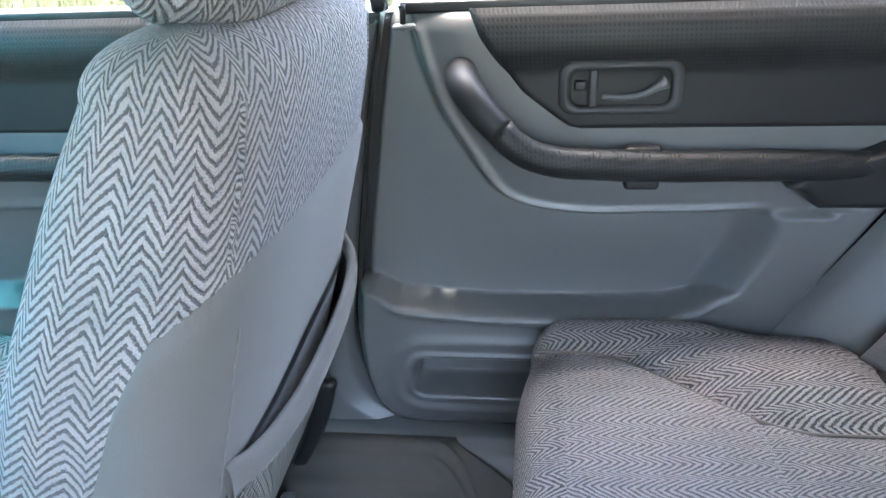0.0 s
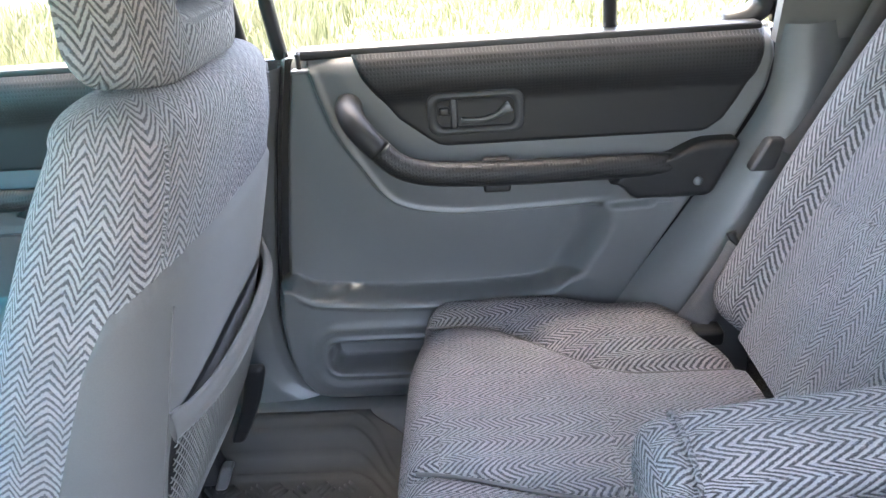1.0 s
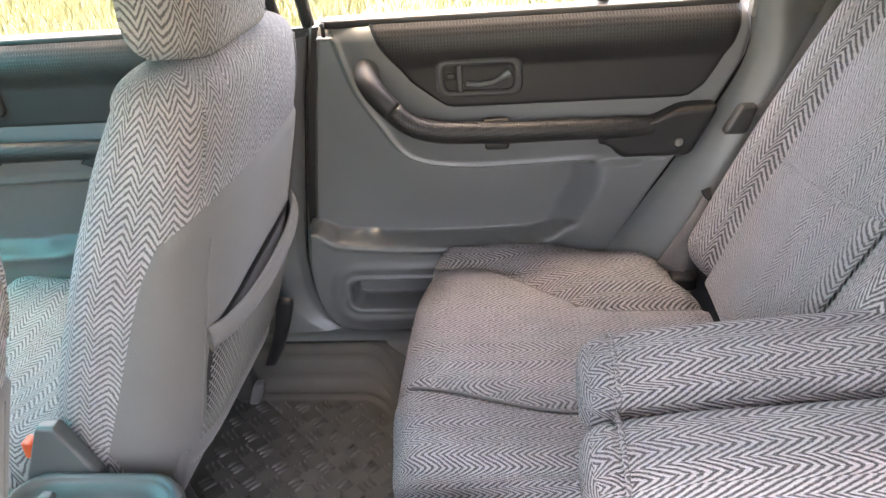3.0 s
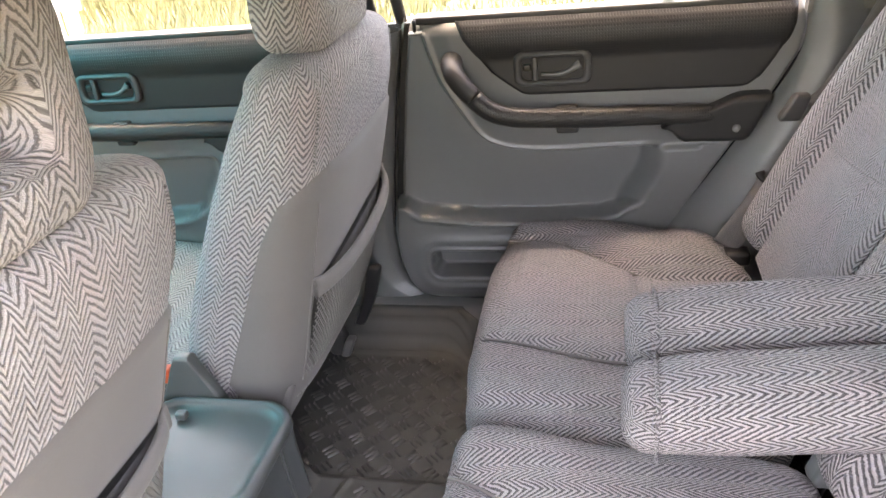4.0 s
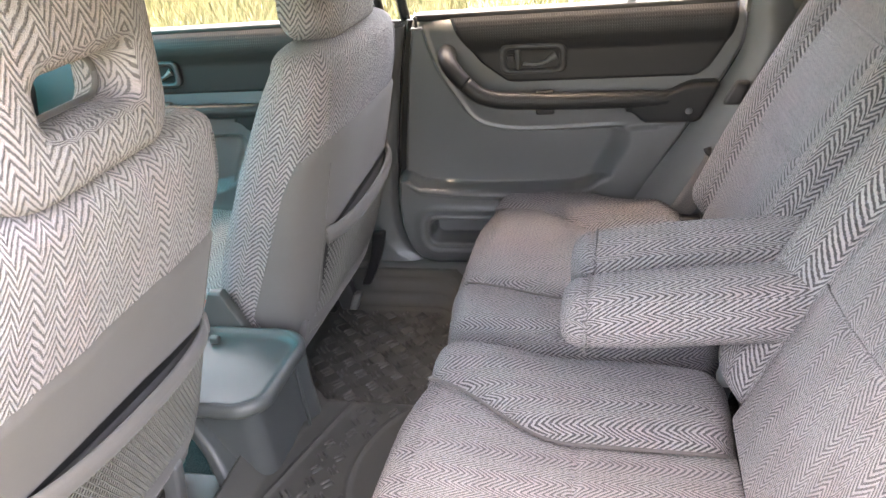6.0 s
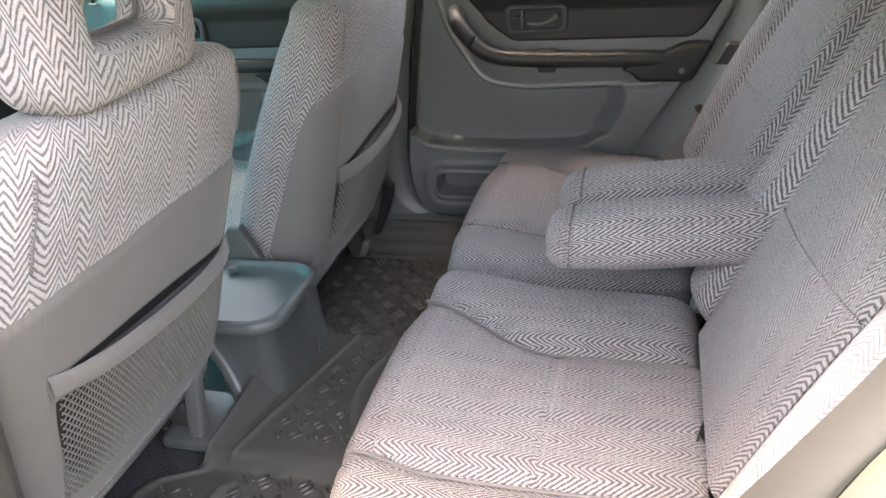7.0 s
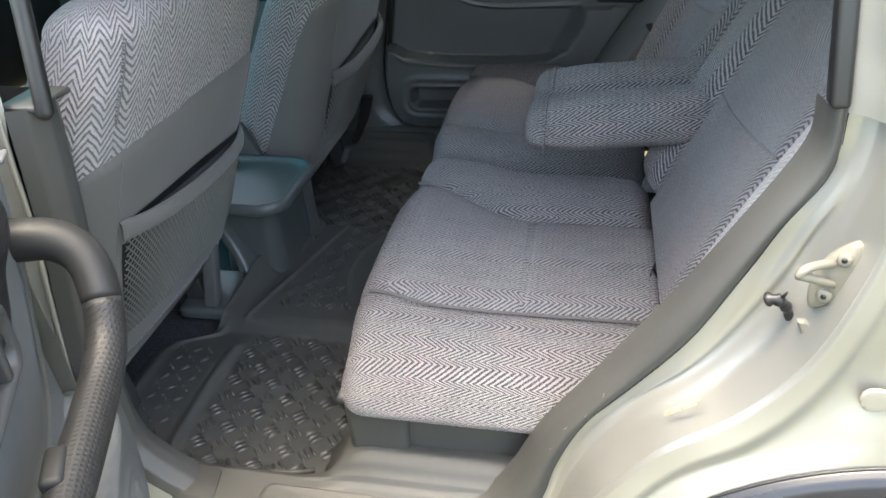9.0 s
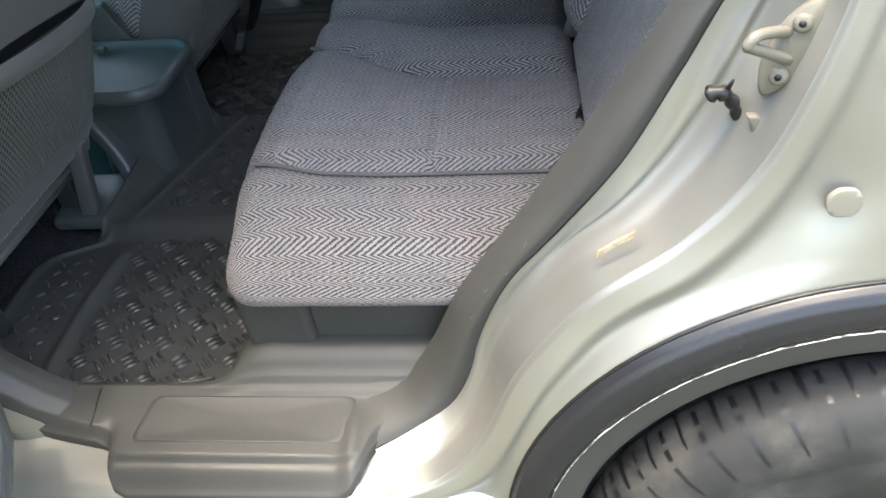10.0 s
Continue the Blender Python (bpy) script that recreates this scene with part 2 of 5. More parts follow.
def grid(name, fn, nu, nv, material, parent=None, label="", wrap_u=False, uv=None, thick=0.0, smooth=True, flip=False):
    """A sheet of fn(i / nu, j / nv); UVs follow the true lengths unless uv gives them. thick: closes it with a back at that offset."""
    cu = nu if wrap_u else nu + 1
    P = [[Vector(fn(i / nu, j / nv)) for i in range(cu)] for j in range(nv + 1)]
    verts = [p for row in P for p in row]
    faces = []
    for j in range(nv):
        for i in range(nu):
            a, b = j * cu + i, j * cu + (i + 1) % cu
            f = (a, b, b + cu, a + cu)
            faces.append(f[::-1] if flip else f)
    me = bpy.data.meshes.new(name)
    me.from_pydata([tuple(v) for v in verts], [], faces)
    lay = me.uv_layers.new(name="UVMap")
    if uv:
        U = [[uv(i / nu, j / nv, P[j][i % cu]) for i in range(nu + 1)] for j in range(nv + 1)]
    else:
        U, vv = [], 0.0
        mid = nv // 2
        us = [0.0]
        for i in range(nu):
            us.append(us[-1] + (P[mid][(i + 1) % cu] - P[mid][i % cu]).length)
        for j in range(nv + 1):
            if j:
                vv += max((P[j][i] - P[j - 1][i]).length for i in range(0, cu, max(1, cu // 6)))
            U.append([(us[i], vv) for i in range(nu + 1)])
    k = 0
    for j in range(nv):
        for i in range(nu):
            c = [(i, j), (i + 1, j), (i + 1, j + 1), (i, j + 1)]
            for a, b in (c[::-1] if flip else c):
                lay.data[k].uv = U[b][a]
                k += 1
    me.update()
    ob = link(name, me, material, parent, label, smooth)
    if thick:
        md = ob.modifiers.new("thick", "SOLIDIFY")
        md.thickness, md.offset = thick, -1
    return ob


def rbox(name, size, r, material, parent=None, label="", at=(0, 0, 0), deform=None, step=0.03, seg=3, turn=None, swap=False):
    """A box with rounded edges, finely divided, bent by deform(x, y, z) -> (x, y, z); UVs in metres by face."""
    h = [s / 2 for s in size]
    r = min(r, min(h) * 0.98)
    ax = []
    for k in range(3):
        core = max(1, round((size[k] - 2 * r) / step))
        inner = [-(h[k] - r) + (size[k] - 2 * r) * i / core for i in range(core + 1)]
        edge = [math.tan(math.pi / 4 * i / seg) for i in range(seg, 0, -1)]
        ax.append([-(h[k] - r) - r * e for e in edge] + inner + [(h[k] - r) + r * e for e in edge[::-1]])
    verts, index, faces, fuv = [], {}, [], []

    def vid(p):
        key = tuple(round(c, 6) for c in p)
        if key not in index:
            q = [max(-(h[k] - r), min(h[k] - r, p[k])) for k in range(3)]
            d = Vector([p[k] - q[k] for k in range(3)])
            v = Vector(q) + (d.normalized() * r if d.length > 1e-9 else d)
            v = Vector(deform(*v)) if deform else v
            if turn:
                v = turn @ v
            index[key] = len(verts)
            verts.append(v + Vector(at))
        return index[key]

    for k in range(3):
        a, b = [(1, 2), (0, 2), (0, 1)][k]
        for sgn in (-1, 1):
            for i in range(len(ax[a]) - 1):
                for j in range(len(ax[b]) - 1):
                    c = []
                    for di, dj in ((0, 0), (1, 0), (1, 1), (0, 1)):
                        p = [0, 0, 0]
                        p[k], p[a], p[b] = sgn * h[k], ax[a][i + di], ax[b][j + dj]
                        c.append(p)
                    if (sgn < 0) != (k == 1):
                        c = c[::-1]
                    faces.append([vid(p) for p in c])
                    fuv.append([(p[b] + at[b], p[a] + at[a]) if swap else (p[a] + at[a], p[b] + at[b]) for p in c])
    me = bpy.data.meshes.new(name)
    me.from_pydata([tuple(v) for v in verts], [], faces)
    lay = me.uv_layers.new(name="UVMap")
    n = 0
    for f in fuv:
        for c in f:
            lay.data[n].uv = c
            n += 1
    me.update()
    return link(name, me, material, parent, label)


def tube(name, pts, radius, material, parent=None, label="", n=8, squash=1.0, up=(0, 0, 1), steps=0):
    """A round bar along pts; radius: a number or a function of 0..1."""
    P = catmull(pts, steps) if steps else [Vector(p) for p in pts]
    verts, faces, uvs, run = [], [], [], 0.0
    for i, p in enumerate(P):
        d = (P[min(i + 1, len(P) - 1)] - P[max(i - 1, 0)]).normalized()
        a = d.cross(Vector(up))
        a = a.normalized() if a.length > 1e-5 else d.orthogonal().normalized()
        b = a.cross(d)
        r = radius(i / (len(P) - 1)) if callable(radius) else radius
        if i:
            run += (p - P[i - 1]).length
        for k in range(n):
            t = 2 * math.pi * k / n
            verts.append(p + a * (r * math.cos(t)) + b * (r * squash * math.sin(t)))
            uvs.append((run, t * r))
    for i in range(len(P) - 1):
        for k in range(n):
            a, b = i * n + k, i * n + (k + 1) % n
            faces.append((a, b, b + n, a + n))
    faces += [tuple(range(n))[::-1], tuple(range((len(P) - 1) * n, len(P) * n))]
    return raw(name, verts, faces, material, parent, label, uvs)


def thing(name, label, category, at=(0, 0, 0), group="", kind=""):
    ob = new(name)
    ob.empty_display_size = 0.05
    ob.location = at
    return tagged(ob, label, category, group, kind)


def panel(name, corners, thickness, material, parent=None, label=""):
    """A flat slab through four or more corners, thickened along its normal."""
    c = [Vector(p) for p in corners]
    nrm = (c[1] - c[0]).cross(c[2] - c[0]).normalized() * thickness
    n = len(c)
    verts = c + [p + nrm for p in c]
    faces = [tuple(range(n))[::-1], tuple(range(n, 2 * n))] + [(i, (i + 1) % n, (i + 1) % n + n, i + n) for i in range(n)]
    return raw(name, verts, faces, material, parent, label, smooth=False)

# ---- outside ----
def build_ground():
    m = Mat("dry_grass_ground")
    a = m.ramp(m.noise(0.7, 5.0), 0.35, 0.65)
    b = m.ramp(m.noise(14.0, 5.0), 0.35, 0.7)
    col = m.mix(a, (0.065, 0.075, 0.032), (0.125, 0.115, 0.065))
    col = m.mix(m.math("MULTIPLY", b, 0.6), col, (0.15, 0.135, 0.075))
    m.set(Base_Color=col, Roughness=1.0, Specular_IOR_Level=0.1)
    m.bump(m.noise(30.0, 6.0), 0.8, 0.03)
    R = 400.0
    ob = raw("ground", [(-R, -R, 0), (R, -R, 0), (R, R, 0), (-R, R, 0)], [(0, 1, 2, 3)], m.m, smooth=False)
    tagged(ob, "dry yellow-green grassy ground around the parked car", "ground", kind="structure")


def build_grass():
    """Thin bent blades on the field beyond the car."""
    rng = random.Random(5)
    m = Mat("grass_blades")
    rnd = m.n.new("ShaderNodeNewGeometry").outputs["Random Per Island"]
    col = m.mix(m.ramp(rnd, 0.1, 0.9), (0.068, 0.078, 0.034), (0.145, 0.134, 0.078))
    m.set(Base_Color=col, Roughness=0.8, Specular_IOR_Level=0.15)
    verts, faces = [], []
    for k in range(34000):
        y = 1.4 + 11.0 * rng.random() ** 1.5
        x = -7.5 + 12.5 * rng.random()
        tall = 0.5 + 0.5 * noise.noise(Vector((x * 0.7, y * 0.7, 3.0)))
        hgt = (0.05 + 0.3 * max(0, tall) * (2.0 if x < -1.0 else 0.45)) * rng.uniform(0.6, 1.25)
        w = rng.uniform(0.002, 0.005) * (1 + y * 0.12)
        a = rng.uniform(0, 6.28)
        bx, by = math.cos(a) * hgt * rng.uniform(0.1, 0.7), math.sin(a) * hgt * rng.uniform(0.1, 0.7)
        n = len(verts)
        verts += [(x - w, y, -0.01), (x + w, y, -0.01), (x + w * 0.8 + bx * 0.35, y + by * 0.35, hgt * 0.6),
                  (x - w * 0.8 + bx * 0.35, y + by * 0.35, hgt * 0.6), (x + bx, y + by, hgt * 0.95)]
        faces += [(n, n + 1, n + 2, n + 3), (n + 3, n + 2, n + 4)]
    ob = raw("grass", verts, faces, m.m)
    tagged(ob, "tall dry yellow and green meadow grass", "grass", kind="stuff")


def build_fence():
    m = Mat("weathered_boards")
    col = m.mix(m.ramp(m.noise(4.0, 6.0), 0.3, 0.7), (0.42, 0.4, 0.37), (0.62, 0.6, 0.57))
    m.set(Base_Color=col, Roughness=0.9)
    m.bump(m.noise(60.0, 4.0), 0.4, 0.004)
    f = thing("fence", "weathered grey board fence behind tall grass", "fence", (-4.6, 6.0, 0))
    rng = random.Random(8)
    for k in range(20):
        x = -8.4 + k * 0.2
        ob = rbox("board", (0.17, 0.025, 1.6 + rng.uniform(-0.04, 0.04)), 0.006, m.m, f, at=(x, 6.0 + rng.uniform(-0.01, 0.01), 0.8), step=0.5, seg=1)
    for z in (0.45, 1.2):
        rbox("rail", (4.0, 0.04, 0.09), 0.006, m.m, f, at=(-6.5, 6.05, z), step=1.0, seg=1)


# ---- car shell ----
Y_FAR = 0.69


def build_shell():
    car = thing("car_body", "champagne metallic estate car body with grey plastic trim, rear door open", "car", (0, 0, 0))
    # floor pan with a low central tunnel
    def floor(u, v):
        x, y = -1.1 + 3.2 * u, -0.72 + 1.44 * v
        z = 0.412 + 0.03 * (1 - sm(0.06, 0.2, abs(y))) * (1 - sm(0.35, 0.5, x))
        return x, y, z
    grid("floor_carpet", floor, 40, 40, M_CARPET, car, "dark grey floor carpet", thick=0.03)
    # roof and lining
    def roof(dz):
        def fn(u, v):
            x, y = -0.75 + 2.85 * u, -0.69 + 1.38 * v
            return x, y, 1.62 + dz - 0.05 * (abs(y) / 0.69) ** 4 - 0.06 * (2 * u - 1) ** 4
        return fn
    grid("headliner", roof(-0.03), 16, 12, M_LINER, car, "pale grey cloth roof lining", thick=0.01)
    grid("roof_panel", roof(0.02), 16, 12, M_PAINT, car, thick=0.01)
    # screens
    c = [(-1.3, -0.66, 1.12), (-1.3, 0.66, 1.12), (-0.75, 0.62, 1.56), (-0.75, -0.62, 1.56)]
    panel("windscreen", c, 0.004, M_TEAL, car, "blue-green tinted windscreen")
    panel("rear_screen", [(2.12, -0.62, 1.15), (2.12, 0.62, 1.15), (2.03, 0.58, 1.55), (2.03, -0.58, 1.55)], 0.004, M_PRIVACY, car)
    rbox("tailgate", (0.08, 1.42, 0.72), 0.02, M_GREY, car, at=(2.14, 0, 0.79), step=0.4)
    rbox("cargo_floor", (1.16, 1.4, 0.22), 0.02, M_CARPET, car, "dark carpeted load floor", at=(1.52, 0, 0.55), step=0.3)
    rbox("dashboard", (0.36, 1.36, 0.42), 0.07, M_DARK, car, "dark moulded dashboard", at=(-1.08, 0, 0.9), step=0.08, deform=lambda x, y, z: (x + 0.25 * z, y, z))
    rbox("bulkhead", (0.08, 1.44, 0.7), 0.02, M_CARPET, car, at=(-1.32, 0, 0.75), step=0.4)
    for s in (1, -1):
        # upper rails, pillars and rear quarter of each side
        rbox("roof_rail", (2.85, 0.09, 0.09), 0.03, M_GREYL, car, at=(0.68, s * 0.665, 1.555), step=0.5)
        tube("windscreen_pillar", [(-1.3, s * 0.7, 1.12), (-0.75, s * 0.65, 1.56)], 0.035, M_GREYL, car)
        panel("quarter_glass", [(1.25, s * 0.765, 1.17), (2.0, s * 0.76, 1.17), (1.95, s * 0.68, 1.52), (1.2, s * 0.68, 1.52)], 0.004, M_PRIVACY, car)
        rbox("cargo_side_trim", (1.05, 0.07, 0.8), 0.02, M_GREY, car, at=(1.62, s * 0.74, 0.78), step=0.4)
        rbox("rear_pillar", (0.1, 0.08, 0.45), 0.03, M_GREYL, car, at=(2.03, s * 0.7, 1.36), step=0.3)
        # trim of the pillar behind the rear door, above the belt line
        rbox("belt_slider_strip", (0.02, 0.026, 0.34), 0.006, M_BLACK, car, "black slider strip", at=(0.968, s * 0.715, 1.335), step=0.1, deform=lambda x, y, z: (x - z * 0.08, y - s * z * 0.22, z))
        panel("c_pillar_upper", [(0.955 if s > 0 else 0.99, s * 0.7, 1.15), (1.25, s * 0.72, 1.15), (1.2, s * 0.63, 1.56), (0.965, s * 0.63, 1.56)], 0.02 * s, M_GREYL, car)
        build_b_pillar(car, s)
    build_c_trim(car, 1)
    build_far_sill(car)
    # added black sheet behind both far door trims, stops daylight through gaps
    panel("far_door_blackout", [(-1.2, 0.775, 0.42), (1.3, 0.775, 0.42), (1.3, 0.775, 1.155), (-1.2, 0.775, 1.155)], 0.01, M_BLACK, car, "black sheet added behind the closed doors to stop daylight")
    build_near_body(car)
    return car


B_FAR = [(0.47, 0.26), (0.495, 0.185), (0.52, 0.135), (0.56, 0.106), (0.61, 0.094), (0.68, 0.091), (0.81, 0.107), (1.02, 0.139), (1.15, 0.168)]
B_EDGE = [(0.47, 0.17), (0.49, 0.145), (0.51, 0.112), (0.555, 0.064), (0.6, 0.051), (0.68, 0.048), (0.8, 0.057), (0.935, 0.077), (1.05, 0.088), (1.145, 0.095)]


def build_b_pillar(car, s):
    """Grey lower moulding, black slider strip above the belt line and painted outer face."""
    prof = [(0, (-0.085, 0.79)), (0.12, (-0.03, 0.782)), (0.3, (0.0, 0.76)), (0.4, (0.0, 0.742)), (0.52, (-0.012, 0.722)), (0.7, (-0.05, 0.708)), (1, (-0.2, 0.7))]

    def moulding(u, v):
        z = 0.475 + 0.67 * v
        o, y = ip([(k, q[0]) for k, q in prof], u), ip([(k, q[1]) for k, q in prof], u)
        edge = ip(B_EDGE, z) if s < 0 else ip(B_FAR, z)
        if s < 0 and u < 0.3:
            o *= 0.42
        return edge + o, s * y, z
    grid("b_pillar_moulding", moulding, 40, 40, M_GREY if s > 0 else M_SILL, car, "grey plastic lower pillar trim", flip=s > 0)
    rbox("b_pillar_upper", (0.022, 0.02, 0.42), 0.01, M_BLACK, car, at=(0.084 if s < 0 else 0.094, s * 0.722, 1.34), step=0.1, deform=lambda x, y, z: (x - z * 0.08, y - s * z * 0.25, z))

    if s < 0:
        rbox("moulding_top", (0.05, 0.075, 0.008), 0.003, M_SILL, car, at=(0.067, -0.742, 1.1435), step=0.02)

    def face(u, v):
        z = 0.45 + 1.1 * v
        x = ip(B_EDGE, z) - (0.088 if s > 0 else 0.04) - 0.09 * u if z < 1.13 else (0.06 if s < 0 else 0.075) - 0.08 * (z - 1.14) - 0.13 * u
        return x, s * (0.79 + 0.012 * math.sin(math.pi * u) - 0.22 * max(0, z - 1.14)), z
    grid("b_pillar_face", face, 8, 30, M_PAINT, car, "champagne painted pillar face", flip=s < 0)
    # far side: black door seal; near side: thin silver painted line
    tube("pillar_edge_line", [(ip(B_EDGE, z) - (0.09 if s > 0 else 0.04) if z < 1.15 else (0.05 if s < 0 else 0.078) - 0.08 * (z - 1.15), s * (0.793 - 0.22 * max(0, z - 1.14)), z) for z in (0.53, 0.6, 0.7, 0.85, 1.0, 1.15, 1.35, 1.5)], 0.0065 if s > 0 else 0.004, M_BLACK if s > 0 else M_PAINT, car, steps=30)


def build_c_trim(car, s):
    """Grey moulding between the rear door and the rear seat on the far side."""
    top = [(0.96, 1.175), (0.951, 1.06), (0.848, 0.89), (0.728, 0.705), (0.645, 0.55)]
    front = catmull([(x, 0.69, z) for x, z in top], 24)
    back = catmull([(1.13, 0.72, 1.175), (1.12, 0.68, 1.02), (1.06, 0.63, 0.86), (1.0, 0.6, 0.7), (0.95, 0.6, 0.55)], 24)
    def fn(u, v):
        i = min(24, round(v * 24))
        a, b = front[i], back[i]
        p = a.lerp(b, u)
        bulge = 0.03 * math.sin(math.pi * min(1, u * 1.6)) + 0.012 * (1 - u)
        edge = -0.014 * (1 - sm(0, 0.05, u))
        return p.x, s * (p.y - bulge - edge), p.z
    grid("c_pillar_trim", fn, 24, 24, M_GREY, car, "grey plastic pillar trim with belt outlet", flip=True)


def build_far_sill(car):
    def fn(u, v):
        x = -0.15 + 0.9 * u
        prof = [(0, (0.58, 0.42)), (0.3, (0.63, 0.43)), (0.6, (0.655, 0.475)), (0.85, (0.68, 0.5)), (1, (0.76, 0.505))]
        y = ip([(k, p[0]) for k, p in prof], v)
        z = ip([(k, p[1]) for k, p in prof], v)
        return x, y, z
    grid("far_sill_trim", fn, 12, 20, M_GREY, car, flip=True)


# curves of the near rear door opening, each from the belt line down to the sill
WHEEL = (1.19, 0.35)
ARCH_AT = (1.15, 0.42)


def even(pts, n):
    """n + 1 points at equal steps along a smooth curve through pts."""
    P = catmull(pts, 8 * n)
    run = [0.0]
    for a, b in zip(P, P[1:]):
        run.append(run[-1] + (b - a).length)
    out, i = [], 0
    for k in range(n + 1):
        d = run[-1] * k / n
        while i < len(P) - 2 and run[i + 1] < d:
            i += 1
        out.append(P[i].lerp(P[i + 1], (d - run[i]) / max(1e-9, run[i + 1] - run[i])))
    return out


def near_curves():
    inner = even([(0.97, -0.735, 1.166), (0.968, -0.735, 1.11), (0.911, -0.735, 1.0), (0.853, -0.735, 0.9), (0.77, -0.735, 0.77), (0.7, -0.735, 0.665), (0.655, -0.735, 0.57), (0.615, -0.735, 0.512), (0.55, -0.74, 0.494)], 60)
    outer = even([(0.991, -0.755, 1.168), (0.99, -0.755, 1.093), (0.953, -0.755, 1.023), (0.925, -0.757, 0.961), (0.878, -0.76, 0.867), (0.823, -0.76, 0.791), (0.76, -0.76, 0.708), (0.724, -0.762, 0.626), (0.709, -0.767, 0.566), (0.68, -0.775, 0.512), (0.62, -0.8, 0.483), (0.58, -0.815, 0.468)], 60)
    ridge = even([(1.04, -0.83, 1.2), (1.027, -0.845, 1.09), (1.011, -0.85, 1.005), (0.98, -0.85, 0.912), (0.922, -0.85, 0.832), (0.841, -0.85, 0.762), (0.772, -0.85, 0.663), (0.738, -0.85, 0.576), (0.708, -0.853, 0.512), (0.668, -0.862, 0.474), (0.6, -0.876, 0.45)], 60)
    return inner, outer, ridge


def build_near_body(car):
    inner, outer, ridge = near_curves()

    def strip(u, v):
        i = round(v * 60)
        p = inner[i].lerp(outer[i], u)
        return p.x, p.y - 0.018 * math.sin(math.pi * u) + (0.02 if u == 0 else 0), p.z
    grid("c_pillar_moulding", strip, 10, 60, M_SILL, car, "scuffed grey plastic door-opening moulding")
    tube("moulding_edge", [p + Vector((0.001, 0.001, 0)) for p in outer], 0.0016, M_BLACK, car, "dark shadow gap along the moulding", n=5)

    def jamb(u, v):
        i = round(v * 60)
        p = outer[i].lerp(ridge[i], u)
        follow = ip([(0, 0), (0.3, 0.06), (0.6, 0.2), (0.78, 0.4), (0.9, 0.72), (1, 1)], u)
        hollow = (u - follow) * (outer[i].y - ridge[i].y) * (1 - 0.6 * sm(0.75, 1, v))
        # pressed channel that runs up the middle of the jamb
        hollow += 0.010 * math.exp(-((u - 0.62 + 0.25 * v) / 0.1) ** 2) * sm(0.1, 0.2, v) * (1 - sm(0.5, 0.62, v))
        wave = 0.008 * noise.noise(Vector((p.x * 8, u * 2.0, p.z * 8))) * math.sin(math.pi * u)
        return p.x, p.y + hollow + wave, p.z
    grid("door_jamb", jamb, 32, 60, M_PAINT, car, "champagne painted door jamb")

    def shelf(u, v):
        """From the ridge of the opening over a rolled flange out to the wheel arch and the quarter panel."""
        i = round(v * 60)
        a = ridge[i]
        ang = radians(60 + 130 * v)
        b = Vector((ARCH_AT[0] + 0.396 * math.cos(ang), -0.884, ARCH_AT[1] + 0.396 * math.sin(ang)))
        k = u ** 1.6
        p = a.lerp(b, k)
        d = (b - a).length * k
        crest = -0.006 * sm(0, 0.006, d) + 0.011 * sm(0.026, 0.05, d) - 0.005 * sm(0.06, 0.14, d)
        wave = 0.006 * noise.noise(Vector((p.x * 6, 4.0, p.z * 6))) * math.sin(math.pi * k)
        dish = math.hypot(p.x - 1.05, p.z - 0.888)
        return p.x, p.y + (crest + wave) * sm(0, 0.03, (b - a).length - d) + 0.004 * math.exp(-(dish / 0.03) ** 2), p.z
    grid("quarter_panel", shelf, 48, 60, M_PAINT, car, "champagne painted rear quarter panel")

    ARCH = [(0.396, -0.88), (0.3955, -0.889), (0.391, -0.896), (0.384, -0.901), (0.37, -0.9045), (0.358, -0.905), (0.352, -0.901)]
    LIP = [(0.352, -0.901), (0.345, -0.899), (0.328, -0.898), (0.316, -0.896), (0.311, -0.886), (0.31, -0.84)]
    for nm, prof, mat, lab in (("arch_moulding", ARCH, M_ARCH, "dark grey plastic wheel-arch moulding"), ("arch_lip", LIP, M_LIP, "matt grey inner lip of the arch moulding")):
        def arch(u, v, prof=prof):
            ang = radians(20 + 185 * v)
            k = u * (len(prof) - 1)
            i = min(int(k), len(prof) - 2)
            r, y = (prof[i][n] + (prof[i + 1][n] - prof[i][n]) * (k - i) for n in (0, 1))
            return ARCH_AT[0] + r * math.cos(ang), y, ARCH_AT[1] + r * math.sin(ang)
        grid(nm, arch, 24, 80, mat, car, lab)
    seal = [(ARCH_AT[0] + 0.3965 * math.cos(radians(a)), -0.8865, ARCH_AT[1] + 0.3965 * math.sin(radians(a))) for a in range(30, 206, 5)]
    tube("arch_gap", seal, 0.0022, M_BLACK, car, "dark gap above the arch moulding", n=5)

    # pale scrape along the crown edge of the moulding, broad in places and broken in others
    def scrape(u, v):
        ang = radians(84 + 92 * v)
        wide = 0.0004 + 0.0042 * max(0.0, noise.noise(Vector((v * 17, 0, 0)))) + 0.0036 * max(0.0, noise.noise(Vector((v * 60, 5, 0))))
        r = 0.3525 + wide * (u - 0.3) + 0.001 * noise.noise(Vector((v * 90, 1, 0)))
        return ARCH_AT[0] + r * math.cos(ang), -0.9045 - 0.0012 * (1 - abs(2 * u - 1)), ARCH_AT[1] + r * math.sin(ang)
    m = Mat("scraped_white")
    m.set(Base_Color=m.mix(m.ramp(m.noise(120.0, 4.0), 0.45, 0.62), (0.5, 0.49, 0.47), (0.12, 0.12, 0.12)), Roughness=0.8)
    grid("scrape_mark", scrape, 4, 160, m.m, car, "pale scraped line along the moulding")

